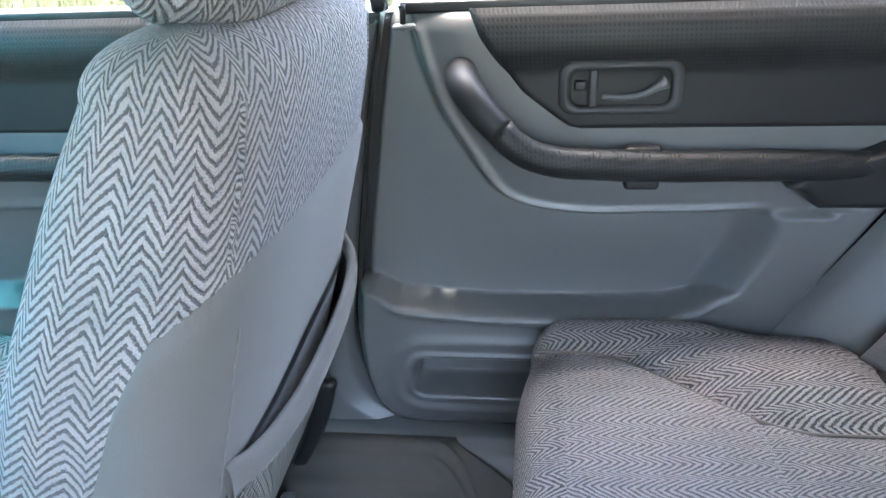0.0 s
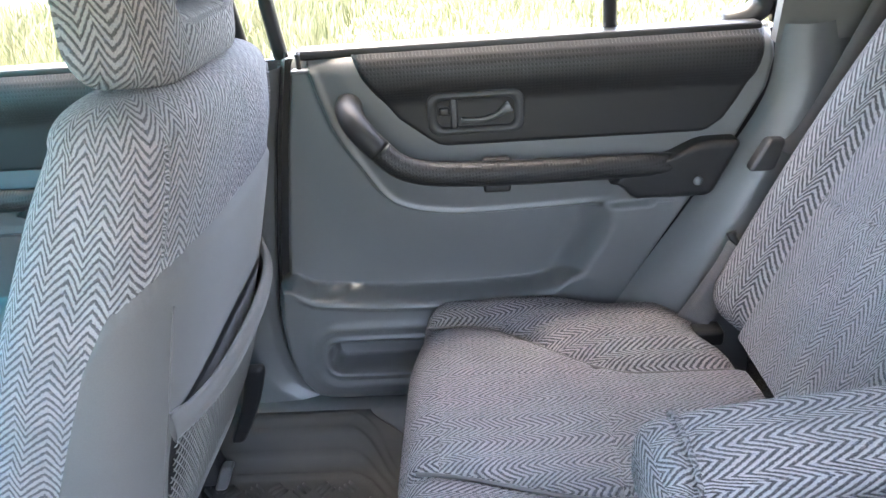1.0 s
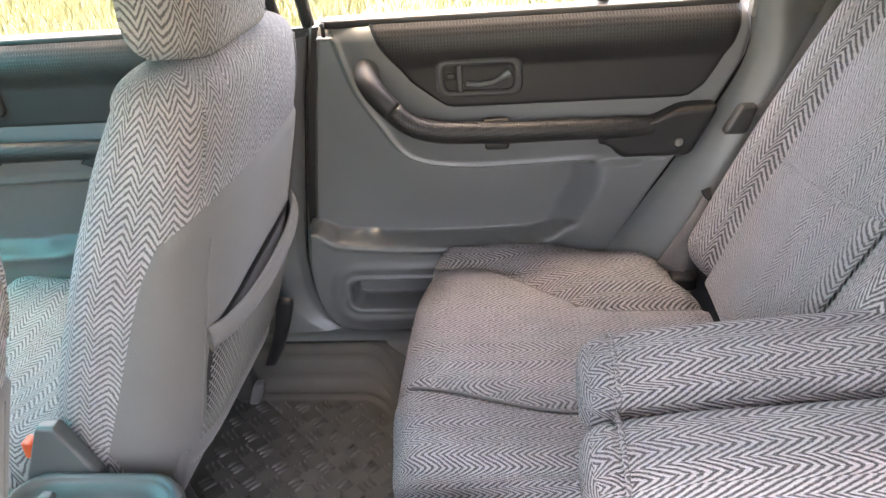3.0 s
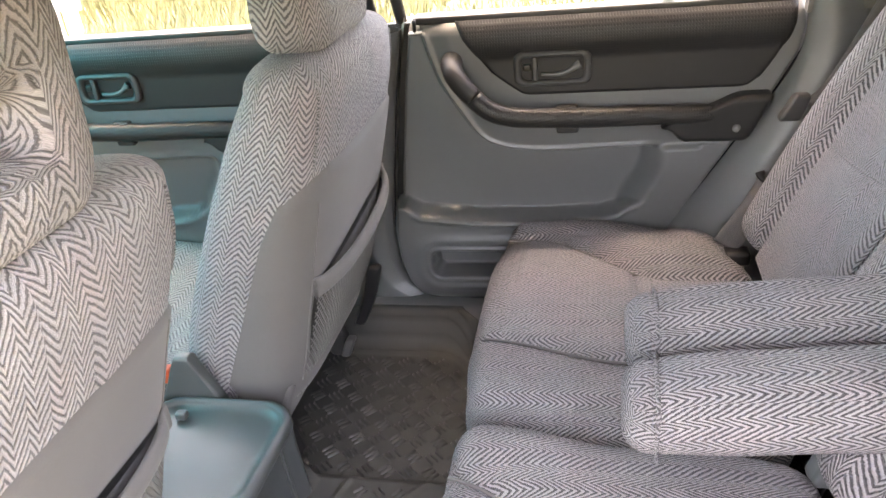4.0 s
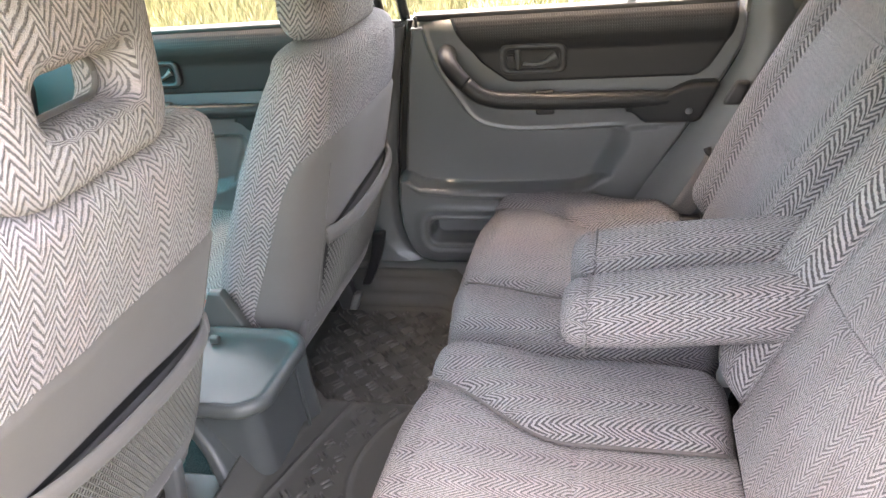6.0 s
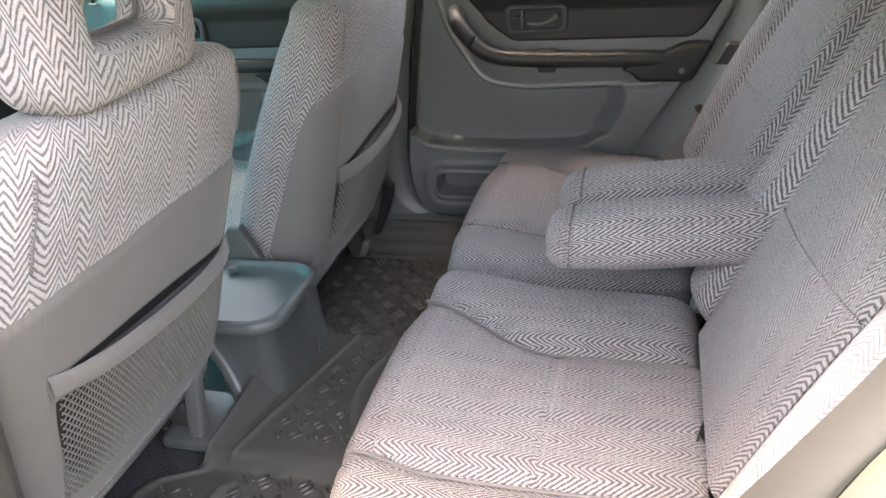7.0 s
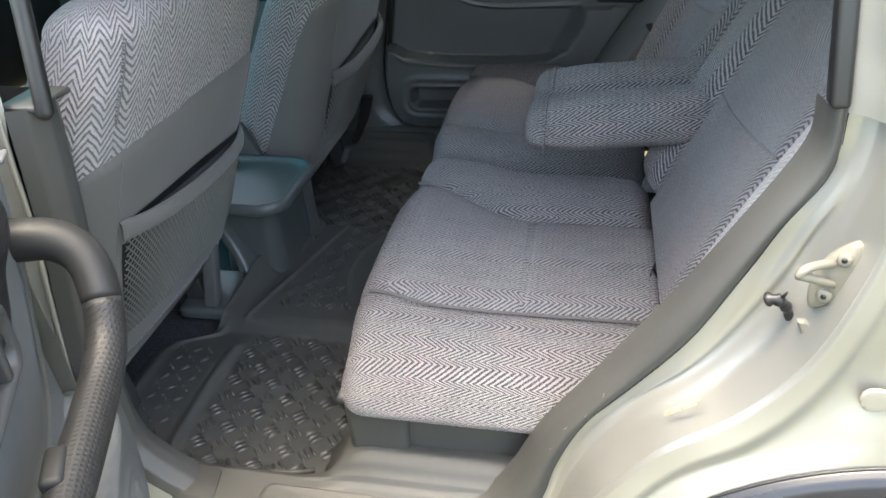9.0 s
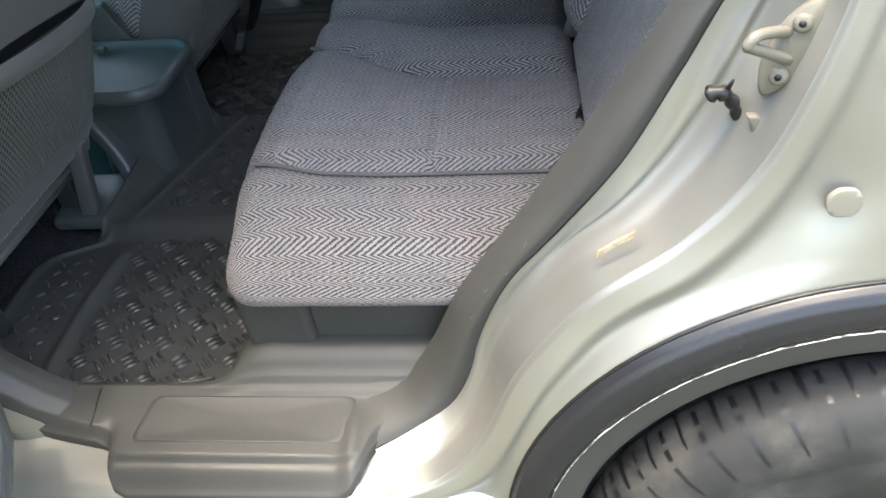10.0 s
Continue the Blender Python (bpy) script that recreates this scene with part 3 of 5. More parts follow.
    def liner(u, v):
        ang = radians(0 + 205 * v)
        return ARCH_AT[0] + (0.318 + 0.05 * sm(0, 0.4, u)) * math.cos(ang), -0.86 + 0.3 * u, ARCH_AT[1] + (0.318 + 0.05 * sm(0, 0.4, u)) * math.sin(ang)
    grid("wheel_arch_liner", liner, 6, 40, M_BLACK, car)

    # sill: inner ledge, tread plate swelling outwards over the painted sill
    REACH = [(-0.12, -0.775), (0.05, -0.78), (0.12, -0.8), (0.15, -0.806), (0.2, -0.815), (0.214, -0.82), (0.221, -0.835), (0.228, -0.858), (0.238, -0.874), (0.255, -0.881), (0.54, -0.879), (0.556, -0.873), (0.566, -0.855), (0.573, -0.83), (0.582, -0.81), (0.6, -0.795), (0.66, -0.772), (0.72, -0.755)]

    def sill(u, v):
        x = -0.12 + 0.82 * u
        prof = [(0, (-0.6, 0.414)), (0.1, (-0.66, 0.416)), (0.2, (-0.696, 0.424)), (0.28, (-0.706, 0.46)), (0.34, (-0.716, 0.486)), (0.4, (-0.73, 0.496))]
        if v <= 0.4:
            y, z = ip([(k, q[0]) for k, q in prof], v), ip([(k, q[1]) for k, q in prof], v)
            z += (0.5 - z) * sm(0.3, 0.38, x)
        else:
            t = (v - 0.4) / 0.6
            out = ip(REACH, x)
            y = -0.73 + (out + 0.73) * min(1, t / 0.94)
            z = 0.496 - 0.1 * (-0.73 - y)
            # the step plate rolls down to a steep front; raised shoulders at its ends
            plate = sm(0.205, 0.24, x) * (1 - sm(0.548, 0.585, x))
            z -= (0.008 * sm(-0.838, -0.848, y) + 0.02 * sm(-0.85, -0.88, y)) * plate
            z -= 0.012 * sm(0.02, 0.0, y - out) * (1 - plate)
            z += 0.006 * math.exp(-((x - 0.553) / 0.012) ** 2) * sm(-0.76, -0.8, y)
            z -= 0.007 * math.exp(-((x - 0.212) / 0.012) ** 2) * sm(-0.78, -0.82, y)
            if t > 0.94:
                z -= 0.016 * (t - 0.94) / 0.06
        bench = 0.034 * sm(0.33, 0.43, x) * sm(-0.75, -0.69, y)
        # shallow steps that run along the inner ledge
        bench += 0.004 * sm(0.34, 0.4, x) * (sm(-0.722, -0.712, y) + sm(-0.752, -0.742, y))
        return x, y, z + bench
    grid("sill_trim", sill, 220, 90, M_SILL, car, "scuffed grey plastic sill trim with a step plate", flip=True)

    # joint between the front and rear lengths of the sill trim
    tube("sill_joint", [(0.172, -0.712, 0.4885), (0.176, -0.74, 0.4955), (0.181, -0.77, 0.4925), (0.185, -0.8, 0.4895)], 0.0012, M_BLACK, car, n=5)
    # pale scratches on the moulding
    rngm = random.Random(3)
    for k in range(4):
        i = 33 + 3 * k
        a = inner[i].lerp(outer[i], rngm.uniform(0.35, 0.7))
        d = Vector((rngm.uniform(-0.006, 0.008), 0, rngm.uniform(0.004, 0.014)))
        a.y -= 0.0185
        tube("scuff_mark", [a, a + d * 0.5, a + d], 0.0003, M_PLUG, car, n=4)

    def inlay(u, v):
        ring = rounded_ring(0.4, -0.785, 0.145, 0.036, 0.012, 6)
        n = len(ring)
        x, y = ring[round(u * n) % n]
        k = [1.0, 0.985, 0.93, 0.0][round(v * 3)]
        cx, cy = 0.4, -0.785
        x, y = cx + (x - cx) * k, cy + (y - cy) * k
        return x + (y - cy) * 0.15, y, 0.496 - 0.1 * (-0.73 - y) + [0.0, 0.0018, 0.0012, 0.0012][round(v * 3)]
    grid("tread_inlay", inlay, 28, 3, M_SILL, car, "faintly ribbed raised inlay", wrap_u=True)

    def outer_sill(u, v):
        x = -0.6 + 1.4 * u
        prof = [(0, (-0.74, 0.47)), (0.15, (-0.84, 0.458)), (0.3, (-0.868, 0.453)), (0.34, (-0.872, 0.449)), (0.4, (-0.883, 0.446)), (0.5, (-0.89, 0.43)), (1, (-0.875, 0.24))]
        return x, ip([(k, q[0]) for k, q in prof], v), ip([(k, q[1]) for k, q in prof], v)
    grid("outer_sill", outer_sill, 10, 24, M_PAINT, car, "champagne painted outer sill", flip=True)

    def upper_pillar(u, v):
        z = 1.16 + 0.42 * v
        return 0.99 + 0.2 * u - 0.06 * v, -0.755 - 0.09 * sm(0, 0.4, u) + 0.2 * (z - 1.16), z
    grid("quarter_pillar", upper_pillar, 12, 12, M_PAINT, car, "champagne painted pillar beside the door opening", flip=True)
    # inner wheel housing beside the seat, closing the shell
    rbox("wheel_housing", (0.5, 0.08, 0.5), 0.04, M_GREY, car, at=(1.2, -0.66, 0.72), step=0.15)


def build_wheel(car):
    prof = [(0.16, -0.9), (0.19, -0.925), (0.25, -0.931), (0.3, -0.927), (0.325, -0.91), (0.336, -0.89), (0.337, -0.85), (0.337, -0.73), (0.33, -0.7), (0.3, -0.66), (0.2, -0.67)]
    n = 90
    verts, faces = [], []
    for k in range(n):
        a = 2 * math.pi * k / n
        for r, y in prof:
            verts.append((WHEEL[0] + r * math.cos(a), y, WHEEL[1] + r * math.sin(a)))
    L = len(prof)
    for k in range(n):
        for i in range(L - 1):
            a, b = k * L + i, ((k + 1) % n) * L + i
            faces.append((a, a + 1, b + 1, b))
    w = raw("tyre", verts, faces, M_TYRE, car, "dusty black rear tyre")
    # tread ribs between round grooves; black strips laid on them stand for shade in slanting sipes
    RIBS = [((-0.932, 0.272), (-0.9335, 0.285), (-0.932, 0.3), (-0.926, 0.322), (-0.913, 0.338), (-0.892, 0.3455), (-0.86, 0.348), (-0.857, 0.346), (-0.856, 0.336)), ((-0.842, 0.336), (-0.841, 0.346), (-0.838, 0.348), (-0.813, 0.348), (-0.81, 0.346), (-0.809, 0.336)), ((-0.796, 0.336), (-0.795, 0.345), (-0.792, 0.347), (-0.767, 0.346), (-0.764, 0.344), (-0.763, 0.334)), ((-0.75, 0.334), (-0.749, 0.343), (-0.742, 0.345), (-0.715, 0.334), (-0.71, 0.32))]
    rng = random.Random(12)
    verts, faces = [], []
    for q, rib in enumerate(RIBS):
        def ring(u, v, rib=rib):
            k = v * (len(rib) - 1)
            i = min(int(k), len(rib) - 2)
            y, r = (rib[i][n] + (rib[i + 1][n] - rib[i][n]) * (k - i) for n in (0, 1))
            a = 2 * math.pi * u
            return WHEEL[0] + r * math.cos(a), y, WHEEL[1] + r * math.sin(a)
        grid("tread_rib", ring, 180, len(rib) - 1, M_TYRE, w, "dusty worn tread rib", wrap_u=True)
        for k in range(96):
            a0 = 2 * math.pi * (k + rng.uniform(-0.12, 0.12)) / 96
            span = (0.25, 0.95) if (k + q) % 2 else (0.55, 1.0)
            half = rng.uniform(0.0016, 0.0042)
            lean = (0.05, 0.09, -0.09, -0.05)[q]
            b = len(verts)
            steps = 6
            for n in range(steps + 1):
                t = span[0] + (span[1] - span[0]) * n / steps
                x0 = ring(0.0, min(1.0, t))
                r, y = x0[0] - WHEEL[0] + 0.0006, x0[1] - 0.0004
                a = a0 + lean * (t - 0.5)
                for e in (-1, 1):
                    th = a + e * half * math.sin(math.pi * (0.15 + 0.7 * n / steps)) / 0.34
                    verts.append((WHEEL[0] + r * math.cos(th), y, WHEEL[1] + r * math.sin(th)))
            faces += [(b + 2 * n, b + 2 * n + 1, b + 2 * n + 3, b + 2 * n + 2) for n in range(steps)]
    tagged(raw("sipe_pattern", verts, faces, M_BLACK, w, "narrow black strips for the shade in the tread sipes"), kind="stuff")
    bm = bmesh.new()
    bmesh.ops.create_cone(bm, cap_ends=True, segments=40, radius1=0.195, radius2=0.19, depth=0.14, matrix=Matrix.Translation((WHEEL[0], -0.765, WHEEL[1])) @ Matrix.Rotation(radians(90), 4, "X"))
    part("rim", bm, M_METAL, w, "grey alloy rim")


# ---- doors ----
ARM_EDGE = catmull([(0.225, 1.135, 0), (0.236, 1.09, 0), (0.255, 1.035, 0), (0.29, 0.975, 0), (0.34, 0.907, 0), (0.43, 0.882, 0), (0.56, 0.882, 0), (0.69, 0.887, 0), (0.78, 0.89, 0)], 40)


def beside_edge(x, z):
    """Signed distance to the lower edge of the arm rest bulge: positive above and behind it."""
    best, sign = 9.0, 1
    for a, b in zip(ARM_EDGE, ARM_EDGE[1:]):
        d = b - a
        t = max(0, min(1, ((x - a.x) * d.x + (z - a.y) * d.y) / d.length_squared))
        px, pz = a.x + d.x * t, a.y + d.y * t
        dist = math.hypot(x - px, z - pz)
        if dist < best:
            best, sign = dist, 1 if d.x * (z - pz) - d.y * (x - px) > 0 else -1
    return best * sign


def door_relief(x, z):
    """How far the trim stands into the car at a place of the rear door."""
    near = beside_edge(x, z)
    bulge = sm(-0.012, 0.004, near)
    back = 0.655 + 0.05 * sm(0.74, 0.86, z)
    rear = sm(back - 0.045, back + 0.02, x)
    shelf_z = ip([(0.14, 0.752), (0.175, 0.733), (0.3, 0.722), (0.45, 0.72), (0.58, 0.727), (0.62, 0.738), (0.645, 0.755), (0.67, 0.762), (0.8, 0.764)], x)
    pocket = 1 - sm(shelf_z - 0.003, shelf_z + 0.005, z)
    level = 1 - (1 - bulge) * (1 - pocket) * (1 - rear)
    deep = 0.052 + 0.012 * sm(-0.01, -0.15, near)
    p = -deep + deep * level - 0.012 * bulge * (1 - sm(0.0, 0.06, near)) + 0.005 * math.exp(-((near - 0.006) / 0.006) ** 2) * (1 - rear)
    p += 0.006 * math.exp(-((z - shelf_z + 0.011) / 0.006) ** 2) * sm(0.13, 0.2, x) * (1 - sm(0.6, 0.7, x))
    # long pocket opening low down
    dx, dz = abs(x - 0.44) - 0.225, abs(z - 0.606) - 0.012
    r = math.hypot(max(dx, 0), max(dz, 0)) + min(max(dx, dz), 0)
    p -= 0.06 * (1 - sm(0.014, 0.022, r))
    p += 0.005 * math.exp(-((r - 0.028) / 0.006) ** 2) + 0.005 * math.exp(-((r - 0.05) / 0.012) ** 2)
    p -= 0.05 * (1 - sm(0.47, 0.55, z)) ** 2
    # rear edge of the panel turned outwards, and the roll over to the glass
    p -= 0.03 * max(0, (z - 1.135) / 0.035) ** 2 if z > 1.135 else 0
    return p


def rounded_ring(cx, cz, hx, hz, r, n=10):
    out = []
    for qx, qz, a0 in ((1, 1, 0), (-1, 1, 90), (-1, -1, 180), (1, -1, 270)):
        for k in range(n + 1):
            a = radians(a0 + 90 * k / n)
            out.append((cx + qx * (hx - r) + r * math.cos(a), cz + qz * (hz - r) + r * math.sin(a)))
    return out


def build_door(side, dx, rear):
    """One door with its trim. side: 1 far, -1 near; dx: shift along the car; rear: a rear door, whose back edge follows the wheel arch."""
    state = "closed" if side > 0 or not rear else "open"
    where = "rear" if rear else "front"
    door = thing(where + "_door", "%s %s car door with grey and charcoal trim and a pull handle" % (state, where), "car door", (0.085 + (0 if rear else -1.06), side * 0.815, 0.5))
    P = lambda x, p, z: (x + dx, side * (Y_FAR - p), z)
    fl = side > 0
    fr = [(0.48, 0.26), (0.495, 0.2), (0.52, 0.15), (0.56, 0.12), (0.61, 0.107), (0.68, 0.104), (0.81, 0.12), (1.02, 0.152), (1.175, 0.184)]
    if not rear:
        fr = [(0.48, -0.05), (1.175, -0.02)]
    bk = [(0.48, 0.61), (0.55, 0.66), (0.69, 0.737), (0.8, 0.799), (0.9, 0.861), (1.0, 0.925), (1.075, 0.964), (1.12, 0.972), (1.175, 0.963)]
    if not rear:
        bk = [(0.48, 0.97), (0.6, 0.985), (1.175, 0.985)]

    def trim(u, v):
        z = 0.485 + 0.683 * v
        a, b = ip(fr, z), ip(bk, z)
        x = a + (b - a) * u
        e = min((x - a), (b - x))
        p = door_relief(x if rear else min(x, 0.97), z) - 0.03 * (1 - sm(0, 0.014, e))
        return P(x, p, z)
    grid("trim_panel", trim, 170 if rear else 70, 280 if rear else 90, M_GREY, door, "moulded grey plastic door trim", flip=fl)

    # charcoal insert along the top
    lo = [(1.006, 0.46), (1.012, 0.425), (1.03, 0.4), (1.06, 0.362), (1.095, 0.336), (1.13, 0.312), (1.166, 0.296)]
    hi = [(1.006, 0.84), (1.012, 0.868), (1.03, 0.892), (1.06, 0.912), (1.1, 0.934), (1.13, 0.942), (1.166, 0.944)]
    if not rear:
        hi = [(1.006, 0.965), (1.166, 0.965)]

    def insert(u, v):
        z = 1.006 + 0.161 * v
        a, b = ip(lo, z), ip(hi, z)
        x = a + (b - a) * u
        e = min(x - a, b - x, z - 1.006)
        p = 0.008 * sm(0, 0.008, e) + 0.010 * sm(1.08, 1.12, z)
        p -= 0.02 * max(0, (z - 1.128) / 0.04) ** 2
        return P(x, p - 0.004, z)
    grid("upper_insert", insert, 90, 40, M_ROLL, door, "charcoal vinyl insert with pitted upper roll", flip=fl)

    # pull handle sweeping into the arm rest
    path = [P(x, p, z) for x, p, z in ((0.285, -0.004, 1.085), (0.291, 0.036, 1.081), (0.306, 0.062, 1.064), (0.333, 0.072, 1.035), (0.366, 0.072, 1.003), (0.409, 0.066, 0.986), (0.465, 0.058, 0.979), (0.56, 0.045, 0.972), (0.68, 0.032, 0.968), (0.78, 0.022, 0.964), (0.86, 0.008, 0.957))]
    cut = 21
    pts = catmull(path, 66)
    grip = tube("pull_handle", pts[:cut + 1], lambda t: 0.0225 - 0.003 * t, M_DARK, door, "smooth charcoal plastic handle end", n=16)
    tube("arm_rest", pts[cut:], lambda t: 0.0193 + 0.001 * math.sin(3 * t), M_DOT, door, "charcoal pitted arm rest", n=16)
    rbox("arm_rest_end", (0.17, 0.06, 0.094), 0.014, M_DARK, door, at=P(0.808, 0.008, 0.955), step=0.012,
         deform=lambda x, y, z: (x + 0.022 * (z / 0.045), y, z * ((0.42 + 0.58 * sm(-0.05, 0.03, x)) if z > 0 else (0.42 + 0.58 * sm(-0.07, -0.035, x)))))
    bm = bmesh.new()
    bmesh.ops.create_uvsphere(bm, u_segments=12, v_segments=8, radius=0.008, matrix=Matrix.Translation(P(0.846, 0.038, 0.938)) @ Matrix.Diagonal((1, 0.5, 1, 1)))
    part("screw_cap", bm, M_GREY, door)
    for z in (0.99, 0.948):
        rbox("end_cap", (0.045, 0.02, 0.016), 0.006, M_DARK, door, at=P(0.52, 0.04, z), step=0.02)

    # inside handle: bezel, dark cup, lever, lock slider
    ring_o, ring_i = rounded_ring(0.491, 1.066, 0.079, 0.0355, 0.019), rounded_ring(0.491, 1.066, 0.063, 0.0235, 0.013)
    def bezel(u, v):
        n = len(ring_o)
        i = round(u * n) % n
        prof = [(0, 0, 0.002), (0.2, 0.1, 0.014), (0.55, 0.6, 0.017), (0.8, 1, 0.013), (1, 1.05, -0.012)]
        k = ip([(q[0], q[1]) for q in prof], v)
        return P(ring_o[i][0] + (ring_i[i][0] - ring_o[i][0]) * k, ip([(q[0], q[2]) for q in prof], v), ring_o[i][1] + (ring_i[i][1] - ring_o[i][1]) * k)
    bz = grid("handle_bezel", bezel, len(ring_o), 10, M_GUIDE, door, "charcoal plastic inside-handle bezel", wrap_u=True, flip=not fl)
    rbox("handle_cup", (0.13, 0.006, 0.05), 0.002, M_BLACK, bz, at=P(0.491, -0.004, 1.066), step=0.06)
    rbox("divider", (0.012, 0.018, 0.05), 0.004, M_GUIDE, bz, at=P(0.456, 0.006, 1.066), step=0.02)
    tube("lever", [P(0.468, 0.004, 1.054), P(0.495, 0.009, 1.053), P(0.52, 0.012, 1.058), P(0.538, 0.014, 1.069), P(0.546, 0.012, 1.073)], lambda t: 0.0042 + 0.0055 * sm(0.5, 1, t), M_GREY, bz, "grey door lever", steps=14)
    rbox("lock_slider", (0.017, 0.012, 0.014), 0.004, M_BLACK, bz, at=P(0.44, 0.006, 1.069), step=0.02)
    rbox("lock_mark", (0.014, 0.004, 0.01), 0.001, M_GREYL, bz, at=P(0.44, 0.001, 1.053), step=0.02)

    # lock pin in its plate at the front end of the sill
    plate = rbox("lock_plate", (0.03, 0.022, 0.006), 0.0025, M_GREY, door, at=P(0.212, -0.012, 1.145), step=0.02)
    tube("lock_pin", [P(0.21, -0.014, 1.14), P(0.21, -0.014, 1.165), P(0.209, -0.014, 1.172)], lambda t: 0.0042 + 0.0014 * sm(0.7, 1, t), M_BLACK, plate)

    # outer skin, edge, window frame and glass
    def skin(u, v):
        z = 0.43 + 0.72 * v
        a, b = ip(fr, z) - 0.05, ip(bk, z) + 0.05
        return (a + (b - a) * u + dx, side * (0.855 + 0.02 * math.sin(math.pi * v)), z)
    grid("outer_skin", skin, 16, 16, M_PAINT, door, "champagne painted outer panel", flip=fl, thick=0.003)
    for tab, sgn in ((fr, -1), (bk, 1)):
        def edge(u, v, tab=tab, sgn=sgn):
            z = 0.45 + 0.72 * v
            x = ip(tab, z) + sgn * (0.05 * u)
            return (x + dx, side * (0.738 + 0.117 * u), z)
        grid("door_edge", edge, 3, 30, M_PAINT, door, flip=(sgn < 0) == fl)
    rbox("belt_seal", (0.74 if rear else 1.0, 0.05, 0.016), 0.005, M_BLACK, door, at=((0.575 if rear else 0.47) + dx, side * 0.732, 1.1675), step=0.1)
    x0, x1 = (0.15, 0.985) if rear else (-0.15, 0.93)
    top = 1.54
    lean = lambda z: 0.76 - 0.3 * (z - 1.165) ** 1.1 if z > 1.165 else 0.76
    def frame_bar(name, pts, r=0.016, mat=M_BLACK):
        tube(name, [(x + dx, side * lean(z), z) for x, z in pts], r, mat, door, steps=24)
    frame_bar("window_frame", [(x0 + 0.02, 1.16), (x0 + 0.012, 1.3), (x0 + 0.01, top)], 0.013)
    frame_bar("window_frame", [(x0, top), ((x0 + x1) / 2, top + 0.01), (x1 - 0.06, top)], 0.018)
    if rear:
        frame_bar("window_frame", [(0.9, 1.168), (0.945, 1.182), (0.962, 1.22), (0.955, 1.35), (0.925, top)], 0.02)
        frame_bar("window_divider", [(0.717, 1.16), (0.707, 1.35), (0.7, top)], 0.0115)
    else:
        frame_bar("window_frame", [(x1, 1.16), (x1 - 0.005, 1.35), (x1 - 0.02, top)], 0.02)
    panel("window_glass", [(x0 + dx, side * lean(1.15), 1.15), (x1 - 0.02 + dx, side * lean(1.15), 1.15), (x1 - 0.04 + dx, side * lean(top), top), (x0 + dx, side * lean(top), top)], 0.004, M_GLASS, door, "clear window glass")
    return door


# ---- front seats ----
REAR = [(0.5, 0.015), (0.58, 0.05), (0.69, 0.088), (0.86, 0.135), (1.03, 0.175), (1.13, 0.196), (1.23, 0.203)]
FRONT = [(0.5, -0.25), (0.6, -0.215), (0.763, -0.157), (0.828, -0.13), (0.954, -0.07), (1.034, -0.03), (1.131, 0.018), (1.2, 0.06), (1.25, 0.085)]
HALF = [(0.5, 0.235), (0.66, 0.25), (0.85, 0.262), (1.0, 0.264), (1.1, 0.25), (1.16, 0.235), (1.24, 0.22)]
TOP = 1.222


def back_point(u, z, grow=0.0, cap=0.0):
    """A place on the backrest: u turns once round it from the rear middle; cap 0..1 runs over the top."""
    zz = min(z, TOP)
    a, b, w = ip(FRONT, zz), ip(REAR, zz), ip(HALF, zz)
    xc, d = (a + b) / 2, (b - a) / 2
    ang = 2 * math.pi * u
    n = 2 / 3.6
    c, s = math.cos(ang), math.sin(ang)
    d += grow
    w += grow
    zc = z
    if cap > 0:
        q = cap * math.pi / 2
        k = min(0.05, d * 0.9)
        d -= k * (1 - math.cos(q))
        w -= 0.055 * (1 - math.cos(q))
        zc = z + 0.04 * math.sin(q)
    x = xc + d * math.copysign(abs(c) ** n, c)
    # the rear face is a little hollow lower down
    x -= 0.008 * max(0, c) * (1 - abs(s)) * sm(1.05, 0.8, z)
    return Vector((x, w * math.copysign(abs(s) ** n, s), zc))


